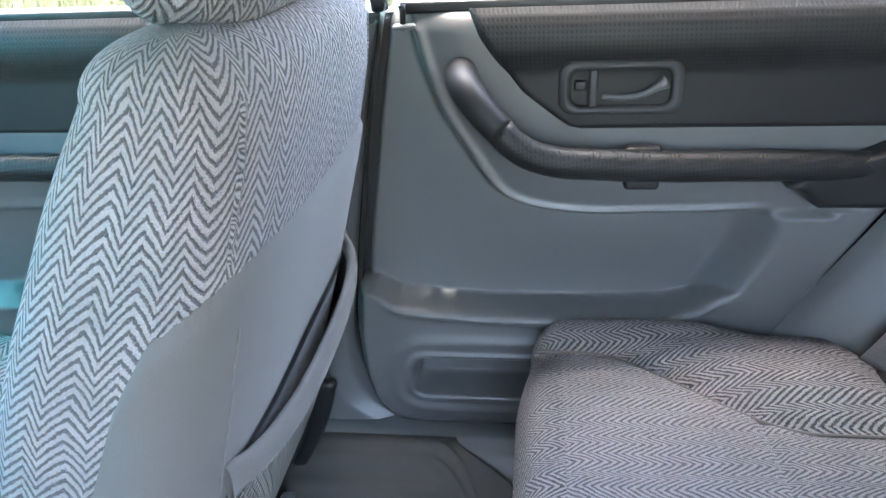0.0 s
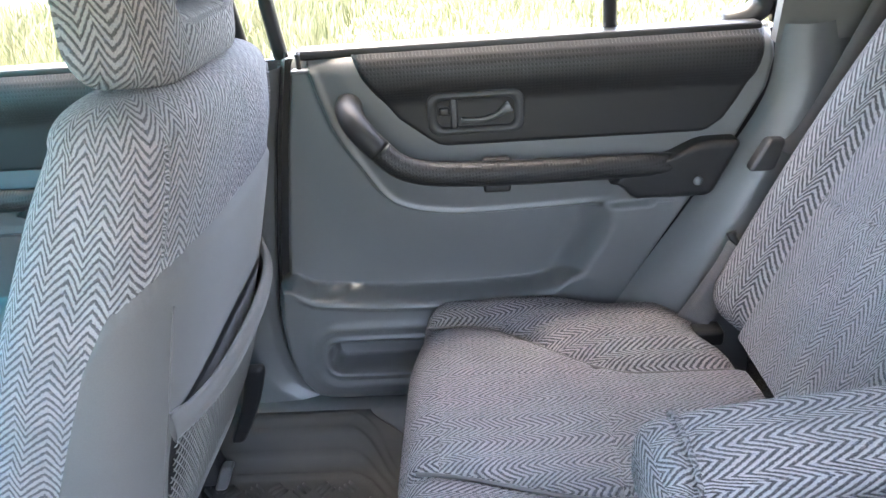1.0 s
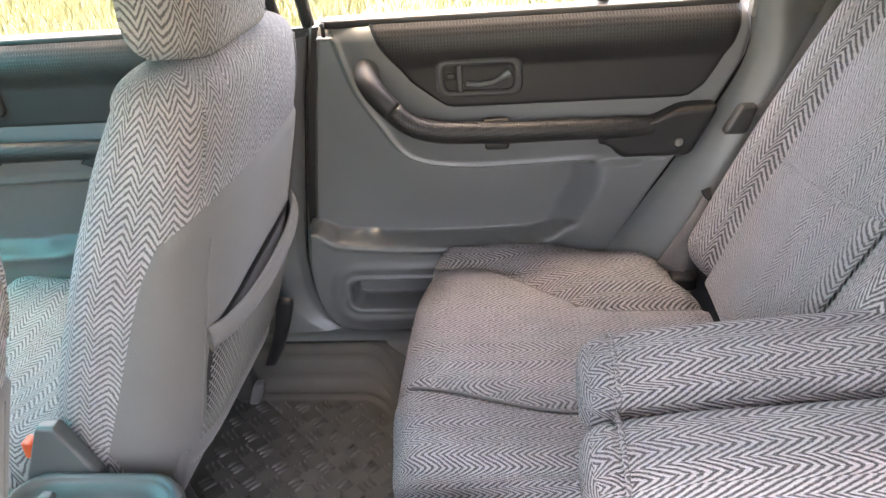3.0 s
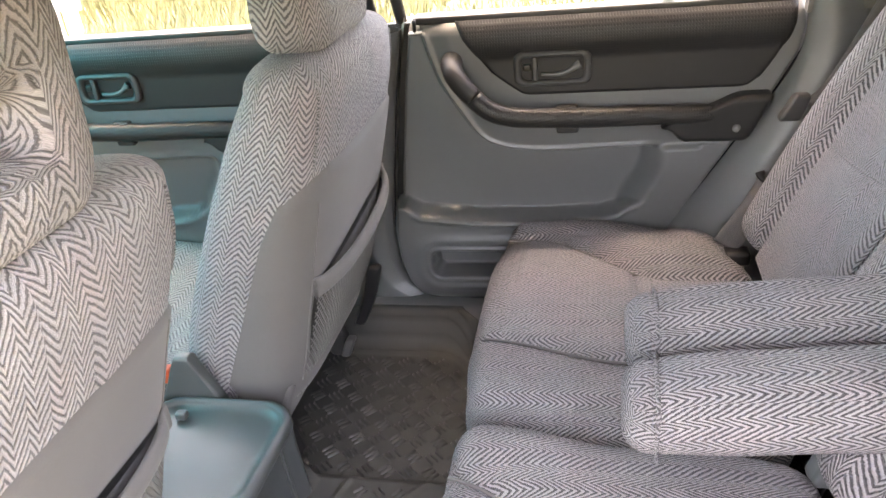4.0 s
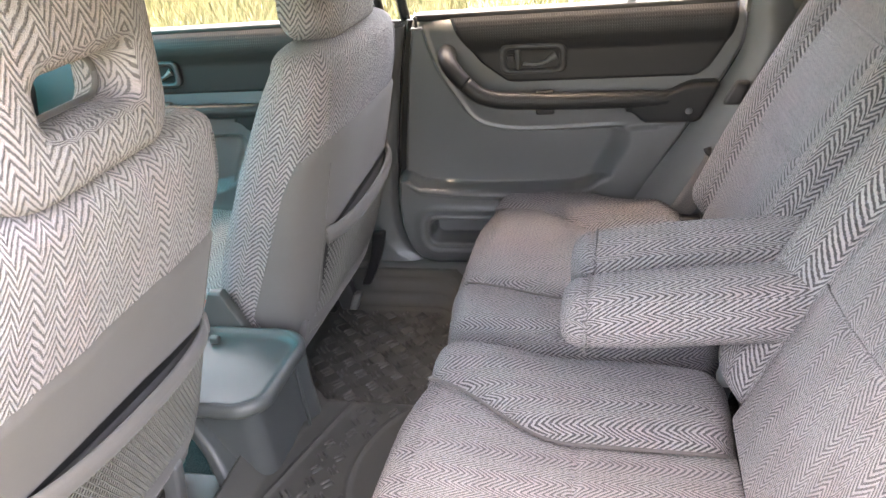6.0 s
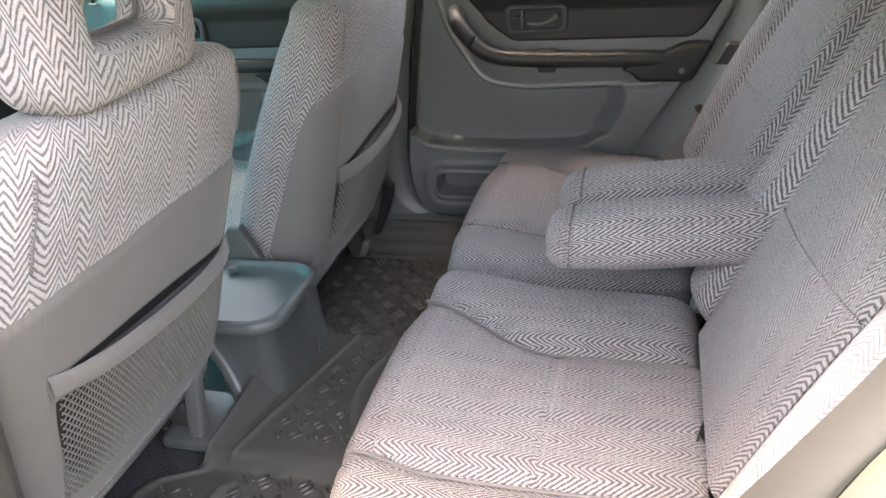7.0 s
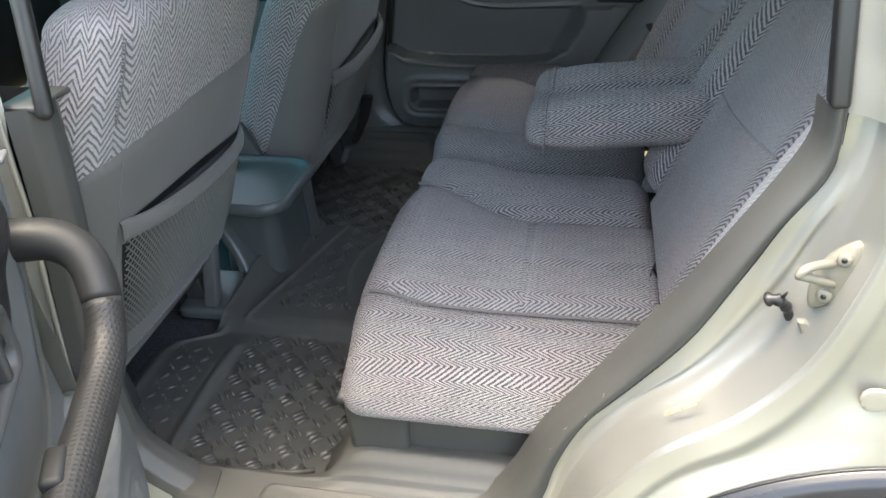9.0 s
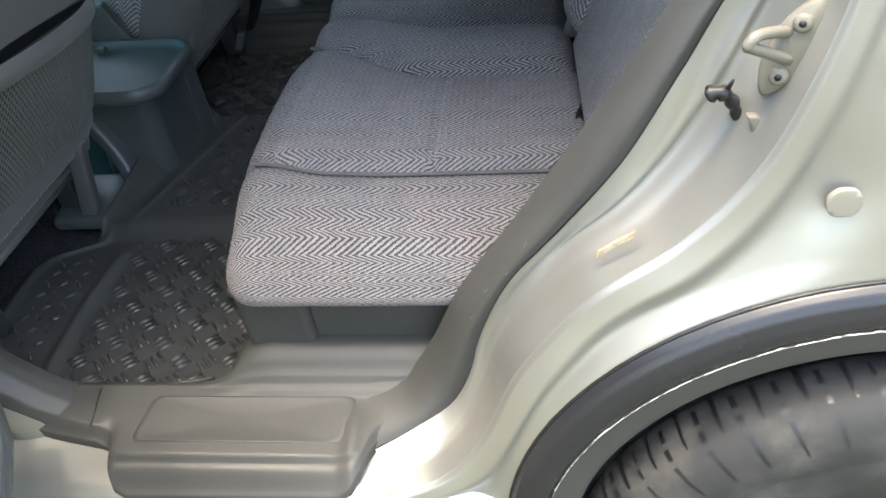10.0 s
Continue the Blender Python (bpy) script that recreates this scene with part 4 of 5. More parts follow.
def build_front_seat(name, label, cy, dx, inboard, wide=1.0, recline=0.0, head=(0.0, 0.0), drop=0.0, cloth=None):
    cloth = cloth or M_BOLD
    seat = thing(name, label, "car seat", (dx - 0.2, cy, 0.45), group="front seats")
    put = lambda p: (p[0] + dx + recline * max(0.0, p[2] - 0.85), cy + p[1] * wide * (1 + 0.09 * sm(0.98, 1.14, p[2]) if p[1] > 0 else 1.0), p[2])
    rows = [0.6 + (TOP - 0.04 - 0.6) * k / 28 for k in range(29)]

    def shell(u, v):
        k = v * 44
        if k <= 28:
            return put(back_point(u, rows[int(round(k))]))
        if k <= 36:
            return put(back_point(u, TOP - 0.04, 0, (k - 28) / 8))
        q = (k - 36) / 8
        p = back_point(u, TOP - 0.04, 0, 1)
        c = Vector(((ip(FRONT, TOP) + ip(REAR, TOP)) / 2, 0, TOP + 0.004))
        return put(p.lerp(c, q ** 1.2))
    rest = grid("backrest", shell, 96, 44, cloth, seat, "grey herringbone cloth backrest", wrap_u=True, flip=True)

    # plain back panel wrapping round on to the sides
    LINE = [(-0.09, 0.6), (-0.04, 0.66), (-0.02, 0.721), (0.013, 0.828), (0.06, 0.944), (0.109, 1.02), (0.175, 1.062), (0.3, 1.068)]
    tops = {}

    def top_at(u):
        if u not in tops:
            z = 0.64
            while z < 1.08 and z + 0.004 <= ip(LINE, back_point(u, z + 0.004).x) - drop * sm(0.9, 1.02, z):
                z += 0.004
            tops[u] = z
        return tops[u]

    def shield(u, v):
        w = -0.335 + 0.67 * u
        lo = 0.604
        hi = max(lo + 0.002, top_at(w))
        z = lo + (hi - lo) * v
        e = min(1 - v, v) * (hi - lo)
        return put(back_point(w, z, 0.0045 * sm(-0.001, 0.006, e)))
    grid("back_panel", shield, 120, 40, M_VEL, rest, "plain grey vinyl back panel", flip=True)

    # stitched welt where the side cloth meets the rear cloth
    for sg in (1, -1):
        line = [put(back_point(sg * 0.135, 1.065 + 0.115 * k / 14, 0.001)) for k in range(15)]
        tube("welt_seam", line, lambda t: 0.0024 + 0.0006 * math.sin(90 * t), M_PALE, rest, n=6)

    for sg in (1, -1):
        line = [put(back_point(sg * 0.112, 0.645 + 0.36 * k / 14, 0.0046)) for k in range(15)]
        tube("panel_crease", line, 0.0014, M_VEL, rest, n=6)

    # net pocket: dark sheet for the shaded opening, hemmed strap, net
    y0, y1 = -0.2, 0.205

    def face(y, z, off):
        """A place off the rear face."""
        lim = ip(HALF, z)
        t = max(-0.98, min(0.98, y / lim))
        ang = math.asin(math.copysign(abs(t) ** 1.8, t)) / (2 * math.pi)
        p = back_point(ang, z)
        return Vector((p.x + off, y, z))

    def strap_z(y):
        k = (y - y0) / (y1 - y0)
        lift = k if inboard > 0 else 1 - k
        return 0.85 + 0.035 * lift - 0.006 * math.sin(math.pi * k)

    def bulge(y):
        k = (y - y0) / (y1 - y0)
        return 0.004 + 0.024 * max(0, math.sin(math.pi * k)) ** 0.6

    def strap(u, v):
        y = y0 - 0.012 + (y1 - y0 + 0.024) * u
        a = 2 * math.pi * v
        yy = min(y1, max(y0, y))
        c = face(yy, strap_z(yy), bulge(yy) + 0.004)
        fat = 0.55 + 0.45 * sm(0, 0.06, min(u, 1 - u))
        return put((c.x + 0.007 * math.cos(a) * fat, y, c.z - 0.004 + 0.0165 * math.sin(a) * (1.25 - 0.25 * sm(0, 0.08, min(u, 1 - u)))))
    pocket = grid("pocket_strap", strap, 60, 14, M_VEL, rest, "grey hemmed pocket strap", flip=True)

    # charcoal sheet on the seat back stands for shade inside the opening
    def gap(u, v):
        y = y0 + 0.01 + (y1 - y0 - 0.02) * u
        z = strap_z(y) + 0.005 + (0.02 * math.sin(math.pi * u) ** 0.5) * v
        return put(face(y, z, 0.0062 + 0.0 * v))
    grid("pocket_shade", gap, 40, 4, M_DARK, rest, "dark sheet for the shade in the pocket opening", flip=False)

    def net_at(y, z):
        top = strap_z(y)
        k = (top - z) / (top - 0.655)
        return face(y, z, 0.006 + (bulge(y)) * (1 - k) ** 0.8)

    # charcoal sheet 4 mm behind the net
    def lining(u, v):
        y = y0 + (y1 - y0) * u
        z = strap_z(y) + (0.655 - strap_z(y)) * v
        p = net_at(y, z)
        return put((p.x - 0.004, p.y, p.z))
    grid("pocket_backing", lining, 40, 16, M_DARK, rest, "dark sheet behind the pocket net", flip=False)
    verts, faces = [], []
    cell = 0.0105

    def strand(line):
        n = 3
        b0 = len(verts)
        for i, p in enumerate(line):
            d = (line[min(i + 1, len(line) - 1)] - line[max(i - 1, 0)])
            d = d.normalized() if d.length > 0 else Vector((0, 1, 0))
            a = d.cross(Vector((1, 0, 0))).normalized()
            for q in (a * 0.0013, Vector((0.002, 0, 0)), -a * 0.0013):
                verts.append(put(p + q))
        for i in range(len(line) - 1):
            for k in range(n):
                a, b = b0 + i * n + k, b0 + i * n + (k + 1) % n
                faces.append((a, b, b + n, a + n))
    for sgn in (1, -1):
        k = -30
        while k < 70:
            line = []
            for s in range(0, 45):
                z = 0.655 + s * 0.0055
                y = y0 + k * cell * 0.82 + sgn * (s * 0.0055) * 0.62
                if y0 <= y <= y1 and z <= strap_z(y) - 0.008:
                    line.append(net_at(y, z))
            if len(line) > 2:
                strand(line)
            k += 1
    tagged(raw("pocket_net", verts, faces, M_GREYL, rest, "grey diamond mesh pocket net"), kind="stuff")
    # seat cushion
    def cushion(x, y, z):
        k = y / 0.26
        z2 = z + (0.035 * abs(k) ** 3 if z > 0 else 0) - (0.015 * (1 - abs(k)) if z > 0 else 0)
        return x, y * (1 - 0.06 * sm(0.0, 0.3, -x)), z2 + 0.03 * sm(0, 0.3, -x)
    rbox("seat_cushion", (0.5, 0.52, 0.15), 0.055, cloth, seat, "grey herringbone seat cushion", at=(dx - 0.27, cy, 0.6), deform=cushion)
    rbox("side_shield", (0.42, 0.03, 0.09), 0.012, M_CONS, seat, at=(dx - 0.25, cy + 0.262 * (1 if inboard > 0 else -1) * -1, 0.56), step=0.1)
    # lower frame, cross tube and rails
    rbox("lower_cover", (0.03, 0.46, 0.1), 0.012, M_VEL, seat, "grey lower seat-back cover", at=(dx + 0.018, cy, 0.602), step=0.06, deform=lambda x, y, z: (x + z * 0.36, y, z))
    tube("cross_tube", [(dx - 0.015, cy - 0.24, 0.53), (dx - 0.015, cy + 0.24, 0.53)], 0.009, M_METAL, seat)
    for sy in (-0.17, 0.17):
        rbox("seat_rail", (0.46, 0.045, 0.03), 0.006, M_BLACK, seat, at=(dx - 0.29, cy + sy, 0.455), step=0.2)
        rbox("rail_bracket", (0.05, 0.035, 0.13), 0.008, M_GUIDE, seat, at=(dx - 0.03, cy + sy, 0.5), step=0.05, deform=lambda x, y, z: (x - 0.2 * z, y, z))
        rbox("rail_foot", (0.07, 0.055, 0.035), 0.01, M_BLACK, seat, at=(dx - 0.09, cy + sy, 0.445), step=0.05)

    if inboard < 0:
        rbox("foot_bracket", (0.034, 0.028, 0.16), 0.008, M_GREY, seat, "grey plastic foot bracket", at=(dx + 0.035, cy + 0.14, 0.54), step=0.02, deform=lambda x, y, z: (x + 0.16 * z, y, z))
        rbox("bracket_clip", (0.014, 0.016, 0.03), 0.004, M_BLACK, seat, at=(dx + 0.03, cy + 0.14, 0.455), step=0.02)
        tube("lower_rod", [(dx + 0.0, cy - 0.23, 0.57), (dx + 0.02, cy + 0.13, 0.575)], 0.006, M_GREY, seat)
    oy = cy + 0.225 * inboard
    if inboard > 0:
        rbox("recliner_cover", (0.034, 0.024, 0.17), 0.011, M_BLACK, seat, "black recliner and belt cover", at=(dx + 0.045, oy + 0.016 * inboard, 0.553), step=0.02, deform=lambda x, y, z: (x * (1 + 2.5 * z) + 0.36 * z - 1.2 * z * z, y, z))
    if inboard > 0:
        rbox("belt_clip", (0.022, 0.024, 0.05), 0.006, M_GREY, seat, at=(dx + 0.02, cy + 0.12 * inboard, 0.49), step=0.02, deform=lambda x, y, z: (x + 0.4 * z, y, z))

    # headrest with a slot through it
    hx, hz = 0.142 + dx + head[0], 1.303
    cy = cy + head[1]
    outer = rounded_ring(0, 0.03, 0.162, 0.118, 0.06, 12)
    hole = rounded_ring(0, 0.014, 0.08, 0.027, 0.024, 12)
    n = len(outer)

    def cushion_ring(u, v):
        i = round(u * n) % n
        (oy, oz), (iy, iz) = outer[i], hole[i]
        a = 2 * math.pi * v
        c, s = math.cos(a), math.sin(a)
        k = 0.5 + 0.5 * math.copysign(abs(c) ** 0.6, c)
        y, z = iy + (oy - iy) * k, iz + (oz - iz) * k
        dep = 0.056 * math.copysign(abs(s) ** 0.62, s) * (1 - 0.12 * (y / 0.16) ** 2)
        x = dep + 0.1 * (z - 0.02) * 0.6 - 0.02 * (y / 0.16) ** 2
        return hx + x, cy + y, hz + z

    def flat_uv(u, v, p):
        side = max(0.0, 0.045 - (p.x - hx))
        inside = 0.8 * (p.x - hx) if math.cos(2 * math.pi * v) < -0.45 else 0.0
        return math.copysign(abs(p.y - cy) + side, p.y - cy), p.z + inside
    head = grid("headrest", cushion_ring, n, 28, cloth, seat, "herringbone headrest with a slot through it", wrap_u=True, uv=flat_uv, flip=True)
    ring = rounded_ring(0, 0.014, 0.0765, 0.0235, 0.022, 8)
    loop = [(hx - 0.012, cy + y, hz + z) for y, z in ring]
    tube("slot_piping", loop + loop[:1], 0.0042, M_VEL, head, "grey piping inside the slot", n=6)
    for sy in (-0.05, 0.05):
        tube("headrest_post", [(hx, cy + sy, hz - 0.14), (hx, cy + sy, hz - 0.06)], 0.007, M_METAL, head)
    return seat


# ---- rear bench ----
LEAN = math.tan(radians(27))


def build_bench(y0, y1, outer, label):
    """One half of the split bench. outer: -1 or 1, the side of its door."""
    seat = thing("rear_bench", label, "car seat", (0.6, (y0 + y1) / 2, 0.45), group="rear bench halves")
    cy, w = (y0 + y1) / 2, y1 - y0
    if outer < 0:
        seam_o = lambda X: -0.525 + 0.02 * sm(0.5, 0.4, X)
        seam_i = lambda X: -0.226 + 0.125 * sm(0.64, 0.38, X)
    else:
        seam_o = lambda X: 0.45 + 0.16 * sm(0.72, 0.45, X)
        seam_i = lambda X: 0.187 + 0.055 * sm(0.64, 0.38, X)
    low = lambda X: min(seam_o(X), seam_i(X))
    high = lambda X: max(seam_o(X), seam_i(X))

    def cush(x, y, z):
        X, Y = x + 0.62, y + cy
        so, si = seam_o(X), seam_i(X)
        lo, hi = low(X), high(X)
        o = outer * (Y - so)
        if o <= 0:
            fall = 0
        elif outer < 0:
            fall = 0.045 * sm(0.03, 0.24, o) ** 1.2 - 0.004 * math.sin(math.pi * min(1, o / 0.16))
        else:
            fall = -0.024 * sm(0.0, 0.09, o) + 0.03 * sm(0.14, 0.25, o) + 0.05 * sm(0.15, 0.26, x) * sm(0.02, 0.12, o)
        i = outer * (si - Y)
        rise = 0.02 * math.sin(math.pi * min(1, max(0, i) / 0.22)) if i > 0 else 0
        mid = 0.012 * math.sin(math.pi * min(1, max(0, (Y - lo) / (hi - lo)))) if lo < Y < hi else 0
        groove = 0.010 * (math.exp(-((Y - so) / 0.013) ** 2) + math.exp(-((Y - si) / 0.013) ** 2))
        z += (-fall + rise + mid - groove + (0.012 if outer < 0 else 0.002) * sm(0, 0.25, -x)) * sm(-0.0675, 0.0675, z)
        x += 0.02 * sm(0, 0.3, -x) * sm(0.12, 0.3, abs(y))
        z += 0.024 * sm(0.0, -0.05, z) * sm(0.2, 0.34, outer * y) if outer < 0 else 0
        # the inner rear corner is rounded off
        y += outer * 0.02 * sm(0.12, 0.27, x) * sm(0.2, 0.37, -outer * y)
        return x, y, z
    cushion = rbox("cushion", (0.518, w, 0.135), 0.055, M_BENCH, seat, "grey herringbone seat cushion", at=(0.62, cy, 0.645), deform=cush, step=0.009, seg=5, swap=True)

    def inset(u, v):
        X = 0.42 + 0.45 * u
        lo, hi = low(X), high(X)
        Y = lo + 0.006 + (hi - lo - 0.012) * v
        e = min(Y - lo, hi - Y) - 0.006
        p = cush(X - 0.62, Y - cy, 0.0675)
        g = 0.006 * math.exp(-((X - 0.652) / 0.006) ** 2)
        return X, Y, p[2] + 0.645 + 0.0025 + 0.005 * sm(0, 0.02, e) * sm(0, 0.05, u) * sm(0, 0.03, 1 - u) - g
    grid("cushion_centre", inset, 80, 36, M_PALE, cushion, "paler seat centre with a cross seam", uv=lambda u, v, p: (p.y, p.x))

    # reclined backrest
    base = Vector((0.87 if outer < 0 else 0.874, 0, 0.7))
    tall = 0.6

    def tilt(x, y, z):
        s = z + tall / 2
        if outer > 0:
            y -= 0.05 * sm(0.08, 0.335, y)
        return base.x + 0.075 + x + s * math.sin(radians(27)), y + cy, base.z + s * math.cos(radians(27)) - x * 0.45
    b_o = outer * 0.545 if outer < 0 else 0.505
    b_i = -0.165 if outer < 0 else 0.165
    bl, bh = min(b_o, b_i), max(b_o, b_i)

    def rest(x, y, z):
        Y = y + cy
        if x < 0:
            o = outer * (Y - b_o)
            i = outer * (b_i - Y)
            if o > 0:
                x += 0.6 * max(0, o - 0.03) - 0.012 * math.sin(math.pi * min(1, o / 0.1)) if outer < 0 else -0.034 * math.sin(math.pi * min(1, o / 0.16))
            x -= 0.03 * math.sin(math.pi * min(1, max(0, i) / 0.17)) if i > 0 else 0
            x += 0.008 * (math.exp(-((Y - b_o) / 0.008) ** 2) + math.exp(-((Y - b_i) / 0.008) ** 2))
            x -= 0.012 * math.sin(math.pi * min(1, max(0, (z + 0.3) / 0.6)))
        return tilt(x, y, z)
    back = rbox("backrest", (0.15, w, tall), 0.05, M_BOLST, seat, "grey herringbone backrest with side bolsters", deform=rest, step=0.018, seg=5)

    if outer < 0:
        # daylight from the open door is put into this side's pale cloth
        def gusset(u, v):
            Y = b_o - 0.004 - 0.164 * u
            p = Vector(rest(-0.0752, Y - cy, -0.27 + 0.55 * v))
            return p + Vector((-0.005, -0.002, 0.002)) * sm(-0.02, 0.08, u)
        grid("side_gusset", gusset, 16, 40, M_LIT_GUSSET, back, "plain cloth side of the backrest, paled for the daylight on it", flip=False)

    def centre(u, v):
        z = -0.29 + 0.57 * v
        Y = bl + 0.008 + (bh - bl - 0.016) * u
        e = min(Y - bl, bh - Y) - 0.008
        g = 0.006 * (math.exp(-((z + 0.0 + 0.05 * math.sin((Y - bl) * 4)) / 0.006) ** 2) + math.exp(-((z - 0.2) / 0.006) ** 2))
        p = rest(-0.0752, Y - cy, z)
        q = Vector((-1, 0, 0.45)).normalized()
        off = 0.006 * sm(0, 0.02, e) - g + 0.002
        return p[0] + q.x * off, p[1], p[2] + q.z * off
    grid("backrest_centre", centre, 36, 70, M_PALE, back, "plain-weave backrest centre with cross seams", uv=lambda u, v, p: (p.y, p.z * 1.15), flip=True)
    q = Vector((-1, 0, 0.45)).normalized()
    for Y in (b_o, b_i):
        line = [Vector(rest(-0.0752, Y - cy, -0.28 + 0.56 * k / 30)) + q * 0.002 for k in range(31)]
        tube("welt_seam", line, 0.0028, M_VEL, back, n=6)
    for zc in (0.0, 0.2):
        line = []
        for k in range(25):
            Y = bl + 0.01 + (bh - bl - 0.02) * k / 24
            z = zc - (0.05 * math.sin((Y - bl) * 4) if zc == 0 else 0)
            line.append(Vector(rest(-0.0752, Y - cy, z)) + q * 0.0035)
        tube("cross_seam", line, 0.0024, M_PALE, back, n=6)
    for Y in (seam_o, seam_i):
        line = []
        for k in range(31):
            X = 0.39 + 0.47 * k / 30
            line.append((X, Y(X), cush(X - 0.62, Y(X) - cy, 0.0675)[2] + 0.645 + 0.0045))
        tube("welt_seam", line, 0.003, M_VEL, cushion, n=8)
    return seat


def build_armrest(y0, y1, label, lift=0.0, reach=0.0):
    """A padded rest hinged in the backrest: plump rounded pad with a stitched end cap."""
    a = thing("armrest", label, "armrest", (0.8, (y0 + y1) / 2, 0.86 + lift), group="folding rear armrests")
    cy, w = (y0 + y1) / 2, y1 - y0

    def shape(x, y, z):
        k = sm(-0.2, -0.08, x)
        zz = z * (0.84 + 0.16 * k) + 0.10 * x
        plump = 0.007 * (1 - (2 * y / w) ** 2) * (1 if z > 0 else -0.6)
        dent = -0.005 * math.exp(-((x + 0.163) / 0.006) ** 2)
        return x, y * (1 - 0.02 * math.cos(9 * x)), zz + plump + (dent if z > 0 else 0) + 0.002 * noise.noise(Vector((x * 14, y * 14, z * 9)))
    at = (0.825 - reach, cy, 0.885 + lift)
    pad = rbox("pad", (0.4, w, 0.092), 0.036, M_BOLST, a, at=at, deform=shape, step=0.014, seg=5, swap=True)
    x = at[0] - 0.161
    z = at[2]
    ring = [(x - 0.001, y0 + 0.0005, z - 0.052), (x, y0 - 0.0005, z - 0.02), (x + 0.001, y0 + 0.004, z + 0.012), (x + 0.001, y0 + 0.022, z + 0.028), (x + 0.001, cy, z + 0.033), (x + 0.001, y1 - 0.022, z + 0.028), (x, y1 - 0.004, z + 0.012)]
    tube("end_seam", ring, lambda t: 0.0026 + 0.0008 * math.sin(80 * t), M_PALE, pad, steps=40, n=6)
    return a


build_ground()
build_grass()
build_fence()
car = build_shell()
build_wheel(car)
build_door(1, 0.0, True)
build_door(1, -1.01, False)
build_door(-1, -1.01, False)
near_door = build_door(-1, 0.0, True)
near_door.rotation_euler = (0, 0, radians(-63))
near_door.location = (-0.02, -0.848, 0.5)
build_front_seat("front_seat", "grey herringbone front passenger seat with a net pocket", 0.388, 0.0, 1, cloth=M_DIMMED)
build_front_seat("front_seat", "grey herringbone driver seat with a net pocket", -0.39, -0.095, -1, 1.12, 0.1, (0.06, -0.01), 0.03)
near_bench = build_bench(-0.715, 0.018, -1, "grey herringbone rear seat half beside the open door")
build_bench(0.03, 0.7, 1, "grey herringbone rear seat half beside the closed door")
build_armrest(-0.168, -0.05, "lowered grey herringbone armrest with bold chevrons", 0.0, 0.006)
build_armrest(-0.032, 0.095, "lowered grey herringbone armrest against its neighbour", 0.006)


# ---- floor mat ----
MAT_EDGE = [(-0.698, 0.12), (-0.685, 0.05), (-0.655, -0.03), (-0.6, -0.1), (-0.53, -0.148), (-0.39, -0.15), (-0.35, -0.125), (-0.315, -0.055), (-0.29, -0.04), (0.13, 0.035), (0.15, 0.02), (0.18, -0.05), (0.24, -0.09), (0.6, -0.1), (0.675, -0.09)]


def mat_height(x, y):
    d = x - ip(MAT_EDGE, y)
    mid = sm(-0.31, -0.27, y) * (1 - sm(0.13, 0.17, y))
    z = 0.428 + 0.032 * mid
    z += 0.055 * mid * (1 - sm(0, 0.045, d)) * sm(-0.31, -0.05, y) + 0.006 * mid * (1 - sm(0.0, 0.01, d))
    rim = max(math.exp(-((d - 0.018) / 0.008) ** 2) * (1 - mid), math.exp(-((y + 0.287) / 0.006) ** 2) * sm(-0.06, 0.0, x), math.exp(-((y - 0.155) / 0.007) ** 2))
    z += 0.007 * rim
    # curved ridge across the near well, a fold over the tunnel
    z += 0.010 * math.exp(-((x - (0.015 + 0.35 * (y + 0.5) ** 2)) / 0.012) ** 2) * sm(-0.69, -0.66, y) * (1 - sm(-0.36, -0.32, y))
    z += 0.005 * mid * math.exp(-((x - (0.02 + 0.27 * (y + 0.285))) / 0.005) ** 2)
    z += 0.005 * mid * math.exp(-((math.hypot(x - 0.47, y + 0.06) - 0.27) / 0.005) ** 2)
    # side wall and ribs by the far sill
    z += 0.07 * sm(0.565, 0.675, y)
    for q, h in ((0.57, 0.008), (0.605, 0.005), (0.636, 0.005), (0.662, 0.004)):
        z += h * math.exp(-((y - q + 0.11 * sm(0.2, 0.34, x) ** 2) / 0.005) ** 2)
    z += 0.012 * sm(0.05, 0.0, y + 0.7)
    return z


